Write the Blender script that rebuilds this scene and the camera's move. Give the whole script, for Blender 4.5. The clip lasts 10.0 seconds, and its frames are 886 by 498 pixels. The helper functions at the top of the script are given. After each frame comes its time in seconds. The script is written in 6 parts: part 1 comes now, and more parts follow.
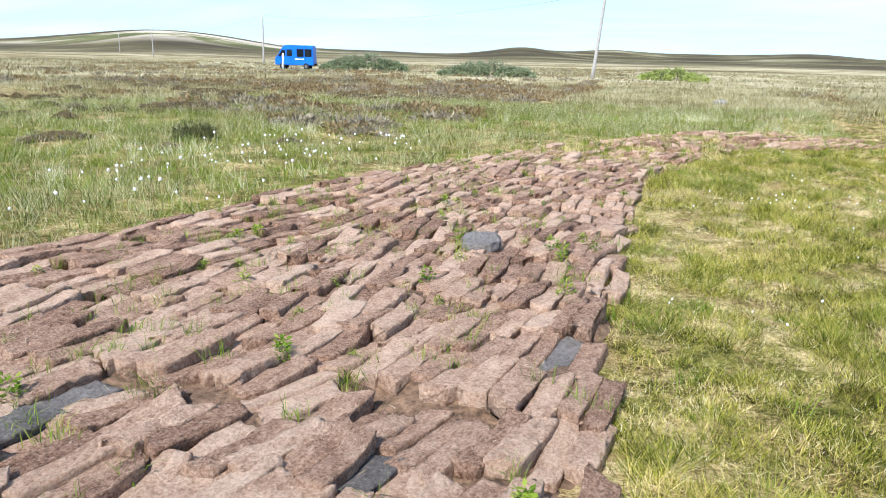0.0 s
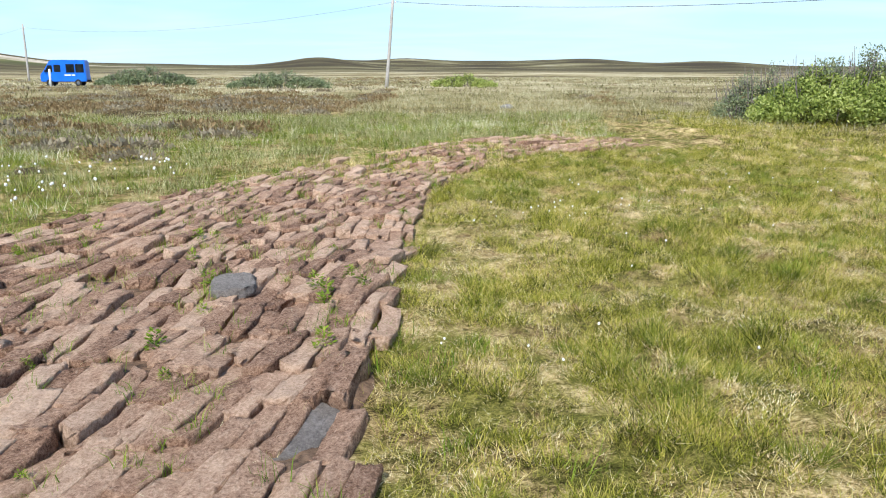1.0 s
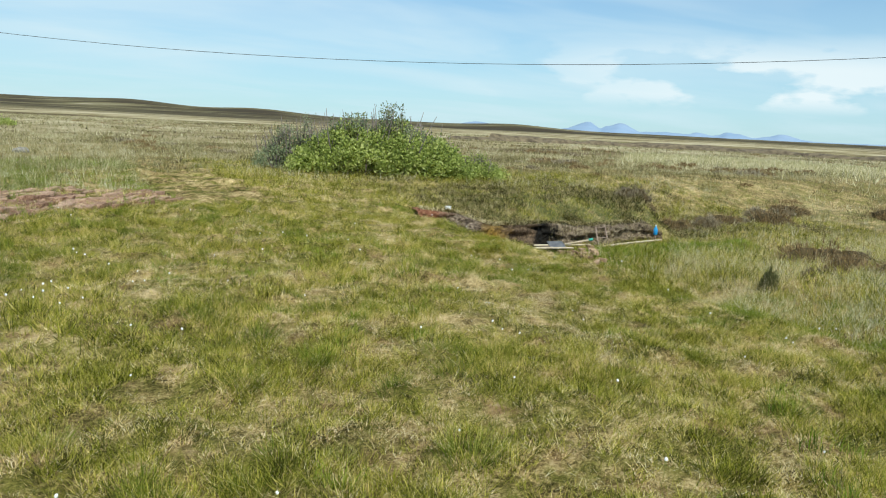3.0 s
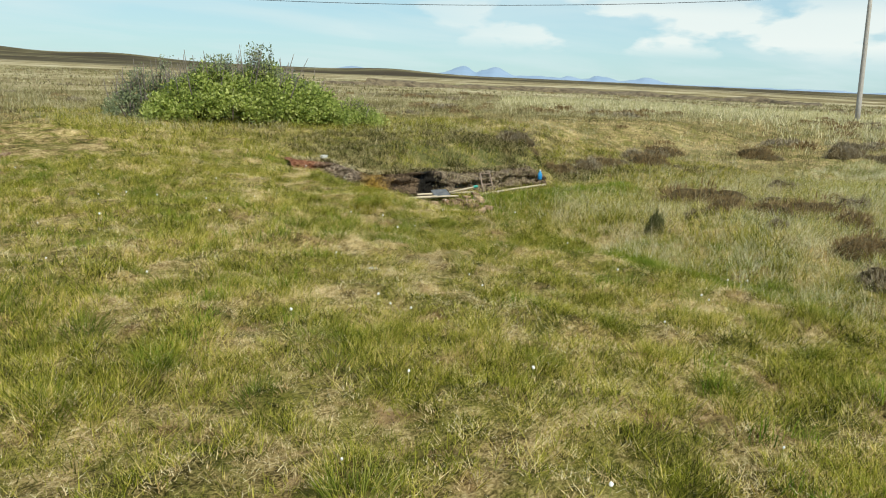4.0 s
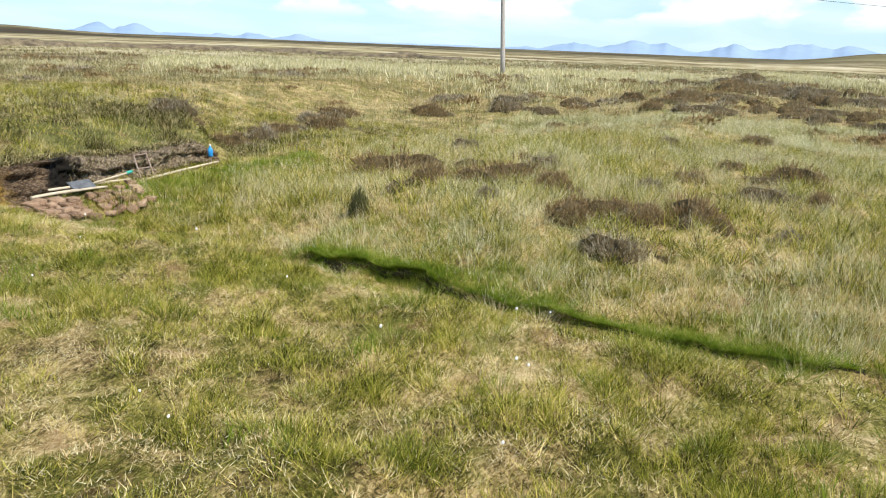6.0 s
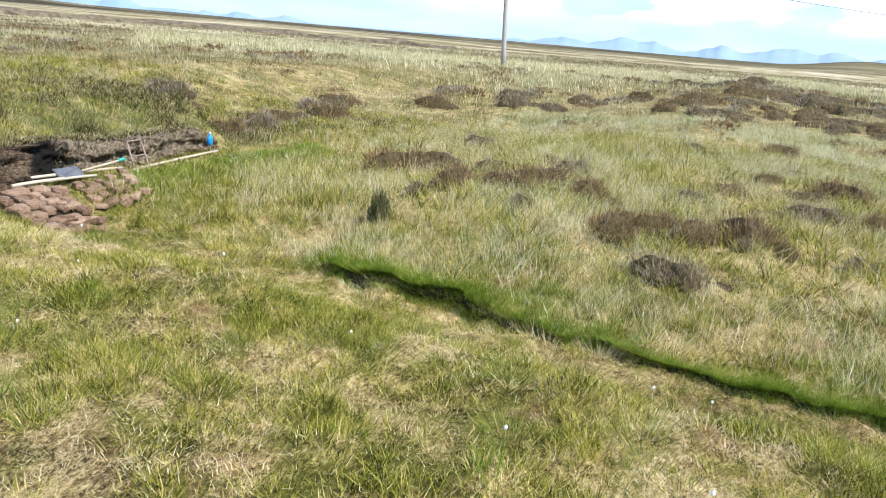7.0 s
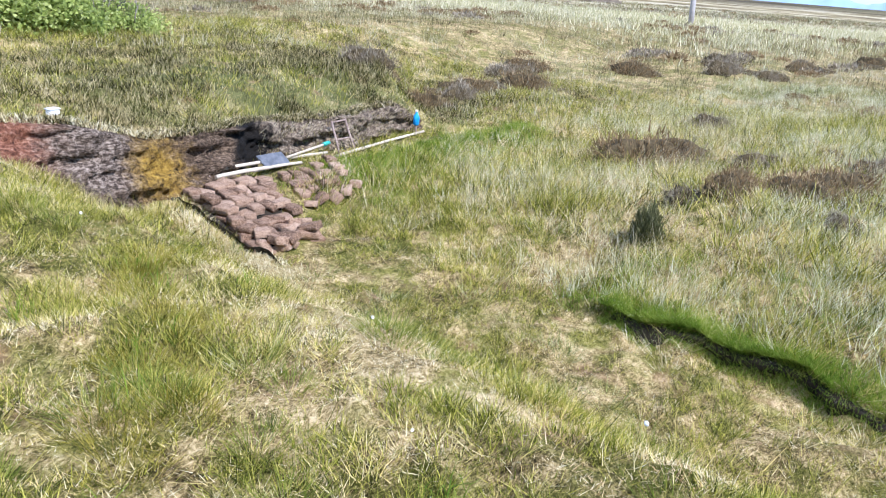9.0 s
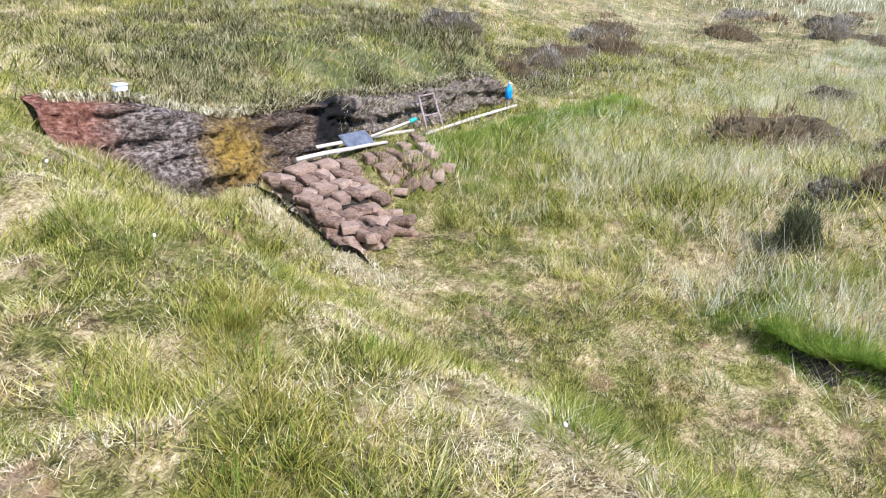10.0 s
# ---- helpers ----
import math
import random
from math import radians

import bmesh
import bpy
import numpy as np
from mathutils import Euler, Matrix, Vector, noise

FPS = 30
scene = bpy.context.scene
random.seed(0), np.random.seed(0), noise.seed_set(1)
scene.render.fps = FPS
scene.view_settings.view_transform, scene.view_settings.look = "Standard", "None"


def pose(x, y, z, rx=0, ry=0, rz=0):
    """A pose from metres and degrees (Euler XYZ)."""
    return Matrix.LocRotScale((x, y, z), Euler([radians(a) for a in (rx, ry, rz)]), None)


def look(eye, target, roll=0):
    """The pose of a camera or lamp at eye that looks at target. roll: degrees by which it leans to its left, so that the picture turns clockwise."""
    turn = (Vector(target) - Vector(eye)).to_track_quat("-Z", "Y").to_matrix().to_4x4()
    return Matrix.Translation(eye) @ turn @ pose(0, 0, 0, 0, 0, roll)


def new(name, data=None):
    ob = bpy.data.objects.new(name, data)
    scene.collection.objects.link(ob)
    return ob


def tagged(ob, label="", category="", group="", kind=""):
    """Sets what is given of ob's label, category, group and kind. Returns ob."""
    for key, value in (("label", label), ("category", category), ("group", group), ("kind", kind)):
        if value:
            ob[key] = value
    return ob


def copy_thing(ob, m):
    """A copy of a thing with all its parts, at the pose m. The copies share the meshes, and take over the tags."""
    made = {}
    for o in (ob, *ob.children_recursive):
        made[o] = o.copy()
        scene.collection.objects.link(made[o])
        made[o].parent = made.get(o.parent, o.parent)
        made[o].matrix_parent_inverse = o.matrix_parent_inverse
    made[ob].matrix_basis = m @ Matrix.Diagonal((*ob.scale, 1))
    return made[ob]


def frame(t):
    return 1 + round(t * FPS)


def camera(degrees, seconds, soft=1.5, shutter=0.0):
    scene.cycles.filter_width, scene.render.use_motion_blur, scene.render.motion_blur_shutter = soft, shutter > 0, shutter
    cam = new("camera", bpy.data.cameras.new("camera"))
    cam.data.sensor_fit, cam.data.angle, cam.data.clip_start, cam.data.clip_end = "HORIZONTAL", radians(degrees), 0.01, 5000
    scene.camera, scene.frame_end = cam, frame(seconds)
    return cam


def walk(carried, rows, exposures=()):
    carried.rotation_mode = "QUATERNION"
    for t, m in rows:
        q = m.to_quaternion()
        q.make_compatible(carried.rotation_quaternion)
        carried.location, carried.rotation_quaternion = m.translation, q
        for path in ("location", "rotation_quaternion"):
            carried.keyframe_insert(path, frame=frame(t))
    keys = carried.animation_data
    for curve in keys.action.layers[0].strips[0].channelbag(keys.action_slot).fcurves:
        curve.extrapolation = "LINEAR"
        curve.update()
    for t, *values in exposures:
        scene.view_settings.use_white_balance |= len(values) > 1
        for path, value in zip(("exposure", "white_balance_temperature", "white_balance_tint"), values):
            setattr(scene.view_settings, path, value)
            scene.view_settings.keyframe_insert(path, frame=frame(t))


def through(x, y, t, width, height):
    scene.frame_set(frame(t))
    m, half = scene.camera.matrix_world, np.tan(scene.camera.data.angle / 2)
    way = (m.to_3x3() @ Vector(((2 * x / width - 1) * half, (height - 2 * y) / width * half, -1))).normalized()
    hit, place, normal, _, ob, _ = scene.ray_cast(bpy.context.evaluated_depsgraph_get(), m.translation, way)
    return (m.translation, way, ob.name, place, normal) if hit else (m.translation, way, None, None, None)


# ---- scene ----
# camera and its walk
cam = camera(61.7, 10.0, 1.05)
PATH = [
    (0, (1.591, -2.94, 1.572), (0.897, -1.134, 1.068), 1.3),
    (0.5, (1.653, -2.513, 1.58), (1.209, -0.622, 1.104), 0.4),
    (1, (1.767, -2.14, 1.59), (1.556, -0.209, 1.115), -0.0),
    (1.5, (1.889, -1.832, 1.645), (1.905, 0.121, 1.214), 0.0),
    (2, (1.932, -1.529, 1.679), (2.254, 0.407, 1.297), 0.7),
    (2.5, (2.052, -1.343, 1.687), (2.724, 0.511, 1.355), 1.2),
    (2.7, (2.151, -1.262, 1.687), (2.937, 0.549, 1.37), 2.0),
    (4, (2.776, -0.255, 1.605), (3.945, 1.301, 1.147), 2.6),
    (4.5, (3.174, 0.137, 1.596), (4.506, 1.55, 1.12), 2.4),
    (5, (3.54, 0.53, 1.583), (5.081, 1.714, 1.109), 2.8),
    (5.2, (3.707, 0.713, 1.581), (5.363, 1.733, 1.114), 2.4),
    (6.3, (4.549, 1.948, 1.568), (6.264, 2.824, 1.028), 2.6),
    (6.5, (4.7, 2.155, 1.544), (6.417, 3.018, 0.987), 3.2),
    (7, (5.039, 2.777, 1.553), (6.768, 3.617, 1.0), 4.9),
    (7.5, (5.355, 3.401, 1.58), (6.983, 4.413, 1.01), 4.2),
    (8, (5.624, 3.997, 1.571), (7.238, 5.016, 0.975), 3.6),
    (8.5, (5.919, 4.69, 1.497), (7.502, 5.742, 0.877), 4.3),
    (9, (6.164, 5.258, 1.563), (7.669, 6.379, 0.871), 4.6),
    (9.5, (6.382, 5.861, 1.555), (7.843, 7.008, 0.812), 5.2),
    (10, (6.719, 6.419, 1.489), (8.103, 7.623, 0.693), 4.2),
]
EXPOSURES = [(0.0, 0.75, 5850, 12), (0.5, 0.60, 6000, 12), (1.0, 0.47, 6100, 11), (1.5, 0.36, 6400, 12), (2.0, 0.16, 6350, 9), (2.5, 0.07, 6250, 4), (4.0, 0.03, 6850, 3), (4.5, 0.18, 7050, 6), (5.0, 0.24, 7050, 7), (6.5, 0.55, 6200, 13), (7.5, 0.71, 5800, 16), (8.5, 0.79, 5450, 21), (10.0, 0.86, 5300, 22)]
walk(cam, [(t, look(eye, target, roll)) for t, eye, target, roll in PATH], EXPOSURES)

# world, sun and sky
SUN_AZ, SUN_EL = 188.0, 48.0        # degrees from +y towards +x, and above the horizon
world = bpy.data.worlds.new("sky")
scene.world = world
world.use_nodes = True
wt = world.node_tree
wt.nodes.clear()
w_out = wt.nodes.new("ShaderNodeOutputWorld")
w_bg = wt.nodes.new("ShaderNodeBackground")
w_sky = wt.nodes.new("ShaderNodeTexSky")
w_sky.sky_type = 'NISHITA'
w_sky.sun_disc = False
w_sky.sun_elevation = radians(SUN_EL)
w_sky.sun_rotation = radians(SUN_AZ)
w_sky.air_density, w_sky.dust_density, w_sky.ozone_density = 1.0, 0.15, 3.0
# streaky high cloud and heaped cloud near the horizon, laid over the clear sky
w_co = wt.nodes.new("ShaderNodeTexCoord")
w_sep = wt.nodes.new("ShaderNodeSeparateXYZ")
wt.links.new(w_co.outputs["Generated"], w_sep.inputs[0])
w_lift = wt.nodes.new("ShaderNodeMath")
w_lift.operation = 'ADD'
w_lift.inputs[1].default_value = 0.10
wt.links.new(w_sep.outputs["Z"], w_lift.inputs[0])
w_div = wt.nodes.new("ShaderNodeVectorMath")
w_div.operation = 'DIVIDE'
w_com = wt.nodes.new("ShaderNodeCombineXYZ")
for k in range(3):
    wt.links.new(w_lift.outputs[0], w_com.inputs[k])
wt.links.new(w_co.outputs["Generated"], w_div.inputs[0])
wt.links.new(w_com.outputs[0], w_div.inputs[1])
w_map = wt.nodes.new("ShaderNodeMapping")
w_map.inputs["Scale"].default_value = (0.55, 0.9, 0.0)
w_map.inputs["Rotation"].default_value = (0, 0, 0.5)
wt.links.new(w_div.outputs[0], w_map.inputs["Vector"])
w_noise = wt.nodes.new("ShaderNodeTexNoise")
w_noise.inputs["Scale"].default_value = 0.75
w_noise.inputs["Detail"].default_value = 4.5
w_noise.inputs["Roughness"].default_value = 0.52
w_noise.inputs["Distortion"].default_value = 0.4
wt.links.new(w_map.outputs[0], w_noise.inputs["Vector"])
w_ramp = wt.nodes.new("ShaderNodeValToRGB")
w_ramp.color_ramp.elements[0].position, w_ramp.color_ramp.elements[0].color = 0.42, (0.06, 0.06, 0.06, 1)
w_ramp.color_ramp.elements[1].position, w_ramp.color_ramp.elements[1].color = 0.72, (0.75, 0.75, 0.75, 1)
wt.links.new(w_noise.outputs["Fac"], w_ramp.inputs[0])
w_mix = wt.nodes.new("ShaderNodeMix")
w_mix.data_type = 'RGBA'
w_mix.inputs["B"].default_value = (8.4, 9.0, 9.3, 1)
wt.links.new(w_ramp.outputs[0], w_mix.inputs["Factor"])
w_tint = wt.nodes.new("ShaderNodeMix")
w_tint.data_type, w_tint.blend_type = 'RGBA', 'MULTIPLY'
w_tint.inputs["Factor"].default_value = 1.0
w_tint.inputs["B"].default_value = (0.56, 0.88, 1.08, 1)
wt.links.new(w_sky.outputs[0], w_tint.inputs["A"])
wt.links.new(w_tint.outputs["Result"], w_mix.inputs["A"])
w_hmap = wt.nodes.new("ShaderNodeMapping")
w_hmap.inputs["Scale"].default_value = (8.0, 8.0, 22.0)
wt.links.new(w_co.outputs["Generated"], w_hmap.inputs["Vector"])
w_heap = wt.nodes.new("ShaderNodeTexNoise")
w_heap.inputs["Scale"].default_value = 1.0
w_heap.inputs["Detail"].default_value = 7.0
wt.links.new(w_hmap.outputs[0], w_heap.inputs["Vector"])
w_hramp = wt.nodes.new("ShaderNodeValToRGB")
w_hramp.color_ramp.elements[0].position, w_hramp.color_ramp.elements[0].color = 0.45, (0, 0, 0, 1)
w_hramp.color_ramp.elements[1].position, w_hramp.color_ramp.elements[1].color = 0.53, (0.95, 0.95, 0.95, 1)
wt.links.new(w_heap.outputs["Fac"], w_hramp.inputs[0])
# the heaps stand in a low band, and thin out away from the eastern sky
w_band = wt.nodes.new("ShaderNodeValToRGB")
for k, (place, share) in enumerate(((0.030, 0.0), (0.050, 1.0), (0.085, 0.9), (0.125, 0.0))):
    if k > 1:
        w_band.color_ramp.elements.new(place)
    w_band.color_ramp.elements[k].position, w_band.color_ramp.elements[k].color = place, (share, share, share, 1)
wt.links.new(w_sep.outputs["Z"], w_band.inputs[0])
w_east = wt.nodes.new("ShaderNodeMapRange")
w_east.inputs["From Min"].default_value, w_east.inputs["From Max"].default_value = 0.45, 0.75
wt.links.new(w_sep.outputs["X"], w_east.inputs["Value"])
w_some = wt.nodes.new("ShaderNodeMath")
w_some.operation = 'MULTIPLY'
wt.links.new(w_band.outputs[0], w_some.inputs[0])
wt.links.new(w_east.outputs[0], w_some.inputs[1])
# pale haze towards the horizon
w_haze = wt.nodes.new("ShaderNodeMapRange")
w_haze.interpolation_type = 'SMOOTHSTEP'
w_haze.inputs["From Min"].default_value, w_haze.inputs["From Max"].default_value = 0.30, 0.03
w_haze.inputs["To Max"].default_value = 0.62
wt.links.new(w_sep.outputs["Z"], w_haze.inputs["Value"])
w_pale = wt.nodes.new("ShaderNodeMix")
w_pale.data_type = 'RGBA'
w_pale.inputs["B"].default_value = (5.5, 7.2, 8.3, 1)
wt.links.new(w_haze.outputs[0], w_pale.inputs["Factor"])
wt.links.new(w_mix.outputs["Result"], w_pale.inputs["A"])
w_share = wt.nodes.new("ShaderNodeMath")
w_share.operation = 'MULTIPLY'
wt.links.new(w_hramp.outputs[0], w_share.inputs[0])
wt.links.new(w_some.outputs[0], w_share.inputs[1])
w_mix2 = wt.nodes.new("ShaderNodeMix")
w_mix2.data_type = 'RGBA'
w_mix2.inputs["B"].default_value = (8.2, 8.8, 9.2, 1)
wt.links.new(w_share.outputs[0], w_mix2.inputs["Factor"])
wt.links.new(w_pale.outputs["Result"], w_mix2.inputs["A"])
wt.links.new(w_mix2.outputs["Result"], w_bg.inputs["Color"])
w_bg.inputs["Strength"].default_value = 0.104
wt.links.new(w_bg.outputs[0], w_out.inputs[0])

sun = new("sun", bpy.data.lights.new("sun", 'SUN'))
sun.data.energy, sun.data.angle, sun.data.color = 4.3, radians(0.6), (1.0, 0.95, 0.86)
sa, se = radians(SUN_AZ), radians(SUN_EL)
sun.matrix_world = look((60 * math.sin(sa) * math.cos(se), 60 * math.cos(sa) * math.cos(se), 60 * math.sin(se)), (0, 0, 0))

# ---- materials ----


def material(name, rough=0.9):
    m = bpy.data.materials.new(name)
    m.use_nodes = True
    b = m.node_tree.nodes["Principled BSDF"]
    b.inputs["Roughness"].default_value = rough
    b.inputs["Specular IOR Level"].default_value = 0.25
    return m, m.node_tree, b


def position(nt):
    return nt.nodes.new("ShaderNodeNewGeometry").outputs["Position"]


def island(nt):
    return nt.nodes.new("ShaderNodeNewGeometry").outputs["Random Per Island"]


def scaled(nt, vec, s):
    n = nt.nodes.new("ShaderNodeMapping")
    n.inputs["Scale"].default_value = s
    nt.links.new(vec, n.inputs["Vector"])
    return n.outputs[0]


def noise_at(nt, vec, scale, detail=4.0, rough=0.55, distort=0.0):
    n = nt.nodes.new("ShaderNodeTexNoise")
    n.inputs["Scale"].default_value = scale
    n.inputs["Detail"].default_value = detail
    n.inputs["Roughness"].default_value = rough
    n.inputs["Distortion"].default_value = distort
    nt.links.new(vec, n.inputs["Vector"])
    return n.outputs["Fac"]


def math_at(nt, op, a, b):
    n = nt.nodes.new("ShaderNodeMath")
    n.operation = op
    for k, v in enumerate((a, b)):
        if isinstance(v, (int, float)):
            n.inputs[k].default_value = v
        else:
            nt.links.new(v, n.inputs[k])
    return n.outputs[0]


def ramp_at(nt, fac, stops):
    n = nt.nodes.new("ShaderNodeValToRGB")
    r = n.color_ramp
    while len(r.elements) < len(stops):
        r.elements.new(0.5)
    for e, (p, c) in zip(r.elements, stops):
        e.position, e.color = p, (*c, 1) if len(c) == 3 else c
    nt.links.new(fac, n.inputs[0])
    return n.outputs[0]


def mix_at(nt, fac, a, b, mode='MIX'):
    n = nt.nodes.new("ShaderNodeMix")
    n.data_type, n.blend_type = 'RGBA', mode
    for key, v in (("Factor", fac), ("A", a), ("B", b)):
        if isinstance(v, (int, float)):
            n.inputs[key].default_value = v
        elif isinstance(v, tuple):
            n.inputs[key].default_value = (*v, 1)
        else:
            nt.links.new(v, n.inputs[key])
    return n.outputs["Result"]


def bump_at(nt, bsdf, height, strength, distance):
    n = nt.nodes.new("ShaderNodeBump")
    n.inputs["Strength"].default_value = strength
    n.inputs["Distance"].default_value = distance
    nt.links.new(height, n.inputs["Height"])
    nt.links.new(n.outputs[0], bsdf.inputs["Normal"])


def grass_material(name, stops, patch=0.45, fine=2.6, spread=1.4, through=0.30, ruddy=False):
    """Blades coloured by the patch of turf they stand in, and each a little by itself."""
    m, nt, b = material(name, 0.7)
    pos = position(nt)
    big = math_at(nt, 'SUBTRACT', noise_at(nt, pos, patch, 4, 0.6), 0.5)
    mid = math_at(nt, 'SUBTRACT', noise_at(nt, pos, fine, 3, 0.6), 0.5)
    tiny = math_at(nt, 'SUBTRACT', noise_at(nt, pos, fine * 3.4, 3, 0.6), 0.5)
    f = math_at(nt, 'ADD', math_at(nt, 'MULTIPLY', big, 0.8), math_at(nt, 'MULTIPLY', mid, 1.1))
    f = math_at(nt, 'ADD', f, math_at(nt, 'MULTIPLY', tiny, 0.9))
    f = math_at(nt, 'ADD', f, math_at(nt, 'MULTIPLY', math_at(nt, 'SUBTRACT', island(nt), 0.5), spread))
    f = math_at(nt, 'ADD', f, 0.5)
    col = ramp_at(nt, f, [(at, (c[0] * 0.975, c[1], c[2] * 0.92)) for at, c in stops])
    if ruddy:
        spot = noise_at(nt, pos, 2.6, 4, 0.6, 0.3)
        col = mix_at(nt, ramp_at(nt, spot, [(0.57, (0, 0, 0)), (0.72, (0.75, 0.75, 0.75))]), col, (0.50, 0.32, 0.16))
    nt.links.new(col, b.inputs["Base Color"])
    b.inputs["Specular IOR Level"].default_value = 0.06
    tr = nt.nodes.new("ShaderNodeBsdfTranslucent")
    nt.links.new(col, tr.inputs["Color"])
    mx = nt.nodes.new("ShaderNodeMixShader")
    mx.inputs[0].default_value = through
    out = nt.nodes["Material Output"]
    nt.links.new(b.outputs[0], mx.inputs[1])
    nt.links.new(tr.outputs[0], mx.inputs[2])
    nt.links.new(mx.outputs[0], out.inputs["Surface"])
    return m


STRAW, PALE, OLIVE, GREEN, DEEP = (0.75, 0.59, 0.23), (0.88, 0.75, 0.45), (0.51, 0.43, 0.08), (0.32, 0.315, 0.04), (0.085, 0.088, 0.016)
TURF = [(0.06, DEEP), (0.26, GREEN), (0.42, OLIVE), (0.55, (0.61, 0.54, 0.16)), (0.70, STRAW), (0.95, PALE)]
turf_mat = grass_material("turf_grass", TURF, 0.9, 3.4, ruddy=True)
fresh_mat = grass_material("fresh_green_turf", [(0.05, (0.036, 0.042, 0.009)), (0.28, (0.13, 0.152, 0.018)), (0.52, (0.31, 0.31, 0.038)), (0.80, (0.53, 0.48, 0.10)), (1.0, STRAW)], 0.9, 3.4, 0.95)
cream_mat = grass_material("bleached_turf", [(0.08, (0.36, 0.24, 0.11)), (0.33, (0.66, 0.49, 0.26)), (0.58, (0.82, 0.65, 0.40)), (0.92, (0.88, 0.77, 0.56))], 0.9, 3.4, 0.9, ruddy=True)
moor_mat = grass_material("moor_grass", [(0.0, (0.25, 0.27, 0.075)), (0.18, (0.42, 0.41, 0.14)), (0.36, (0.56, 0.52, 0.25)), (0.56, (0.70, 0.645, 0.41)), (0.84, (0.88, 0.83, 0.65))], 0.25, 1.0)
rough_mat = grass_material("rough_green_grass", [(0.06, DEEP), (0.28, (0.17, 0.215, 0.055)), (0.48, (0.28, 0.315, 0.10)), (0.74, (0.42, 0.42, 0.19)), (0.98, (0.66, 0.61, 0.38))], 0.25, 1.3)
lush_mat = grass_material("lush_grass", [(0.1, (0.08, 0.13, 0.018)), (0.4, (0.19, 0.29, 0.03)), (0.65, (0.31, 0.40, 0.05)), (0.9, (0.50, 0.51, 0.14))], 0.8, 3.0, 0.6, 0.5)
straw_mat = grass_material("dry_straw", [(0.1, (0.52, 0.41, 0.21)), (0.5, (0.73, 0.61, 0.37)), (0.85, (0.88, 0.79, 0.57))], 0.4, 2.0)
far_mat = grass_material("open_moor_grass", [(0.14, (0.075, 0.055, 0.035)), (0.32, (0.16, 0.14, 0.062)), (0.44, (0.27, 0.245, 0.11)), (0.56, (0.42, 0.37, 0.21)), (0.76, (0.70, 0.63, 0.46))], 0.05, 0.3, 0.45)
tussock_mat = grass_material("green_tussock", [(0.05, (0.055, 0.085, 0.014)), (0.30, (0.15, 0.20, 0.028)), (0.58, (0.27, 0.31, 0.05)), (0.85, (0.46, 0.44, 0.12)), (1.0, (0.70, 0.62, 0.33))], 0.7, 2.0, 0.7, 0.5)
golden_mat = grass_material("golden_olive_tussock", [(0.05, (0.06, 0.06, 0.010)), (0.30, (0.19, 0.17, 0.022)), (0.58, (0.35, 0.29, 0.042)), (0.9, (0.58, 0.47, 0.13))], 0.7, 2.0, 0.7, 0.4)
bank_mat = grass_material("mossy_bank_grass", [(0.16, (0.018, 0.018, 0.006)), (0.38, (0.055, 0.056, 0.012)), (0.56, (0.13, 0.122, 0.028)), (0.76, (0.28, 0.23, 0.085)), (1.0, (0.60, 0.50, 0.29))], 0.8, 3.0)
rank_mat = grass_material("rank_moor_grass", [(0.05, (0.07, 0.10, 0.022)), (0.32, (0.19, 0.24, 0.052)), (0.56, (0.35, 0.37, 0.11)), (0.85, (0.58, 0.54, 0.29))], 0.6, 2.0)
pale_mat = grass_material("bleached_moor_grass", [(0.1, (0.42, 0.39, 0.18)), (0.45, (0.66, 0.58, 0.35)), (0.85, (0.85, 0.77, 0.55))], 0.05, 0.3)

# thatch and soil under the grass, moor colours further off
ground_mat, gt, gb = material("moor_ground", 0.95)
gb.inputs["Specular IOR Level"].default_value = 0.05
gp = position(gt)
g_fine = noise_at(gt, gp, 9.0, 6, 0.65)
g_mid = noise_at(gt, gp, 1.1, 5, 0.6)
g_thatch = noise_at(gt, scaled(gt, gp, (1.0, 1.6, 1.0)), 34.0, 5, 0.75, 1.0)
near_mix = math_at(gt, 'ADD', math_at(gt, 'MULTIPLY', g_thatch, 0.5), math_at(gt, 'MULTIPLY', g_fine, 0.25))
near_mix = math_at(gt, 'ADD', near_mix, math_at(gt, 'MULTIPLY', g_mid, 0.25))
near_col = ramp_at(gt, near_mix, [(0.395, (0.03, 0.023, 0.010)), (0.463, (0.165, 0.122, 0.045)), (0.525, (0.47, 0.355, 0.155)), (0.60, (0.82, 0.66, 0.38))])
moss_col = ramp_at(gt, near_mix, [(0.39, (0.022, 0.022, 0.007)), (0.47, (0.105, 0.104, 0.022)), (0.547, (0.275, 0.25, 0.06)), (0.655, (0.57, 0.485, 0.195))])
g_patch = math_at(gt, 'ADD', math_at(gt, 'MULTIPLY', noise_at(gt, gp, 0.9, 4, 0.6), 1.1), math_at(gt, 'MULTIPLY', noise_at(gt, gp, 3.4, 3, 0.6), 1.4))
near_col = mix_at(gt, ramp_at(gt, math_at(gt, 'SUBTRACT', g_patch, 0.75), [(0.34, (0, 0, 0)), (0.62, (1, 1, 1))]), moss_col, near_col)
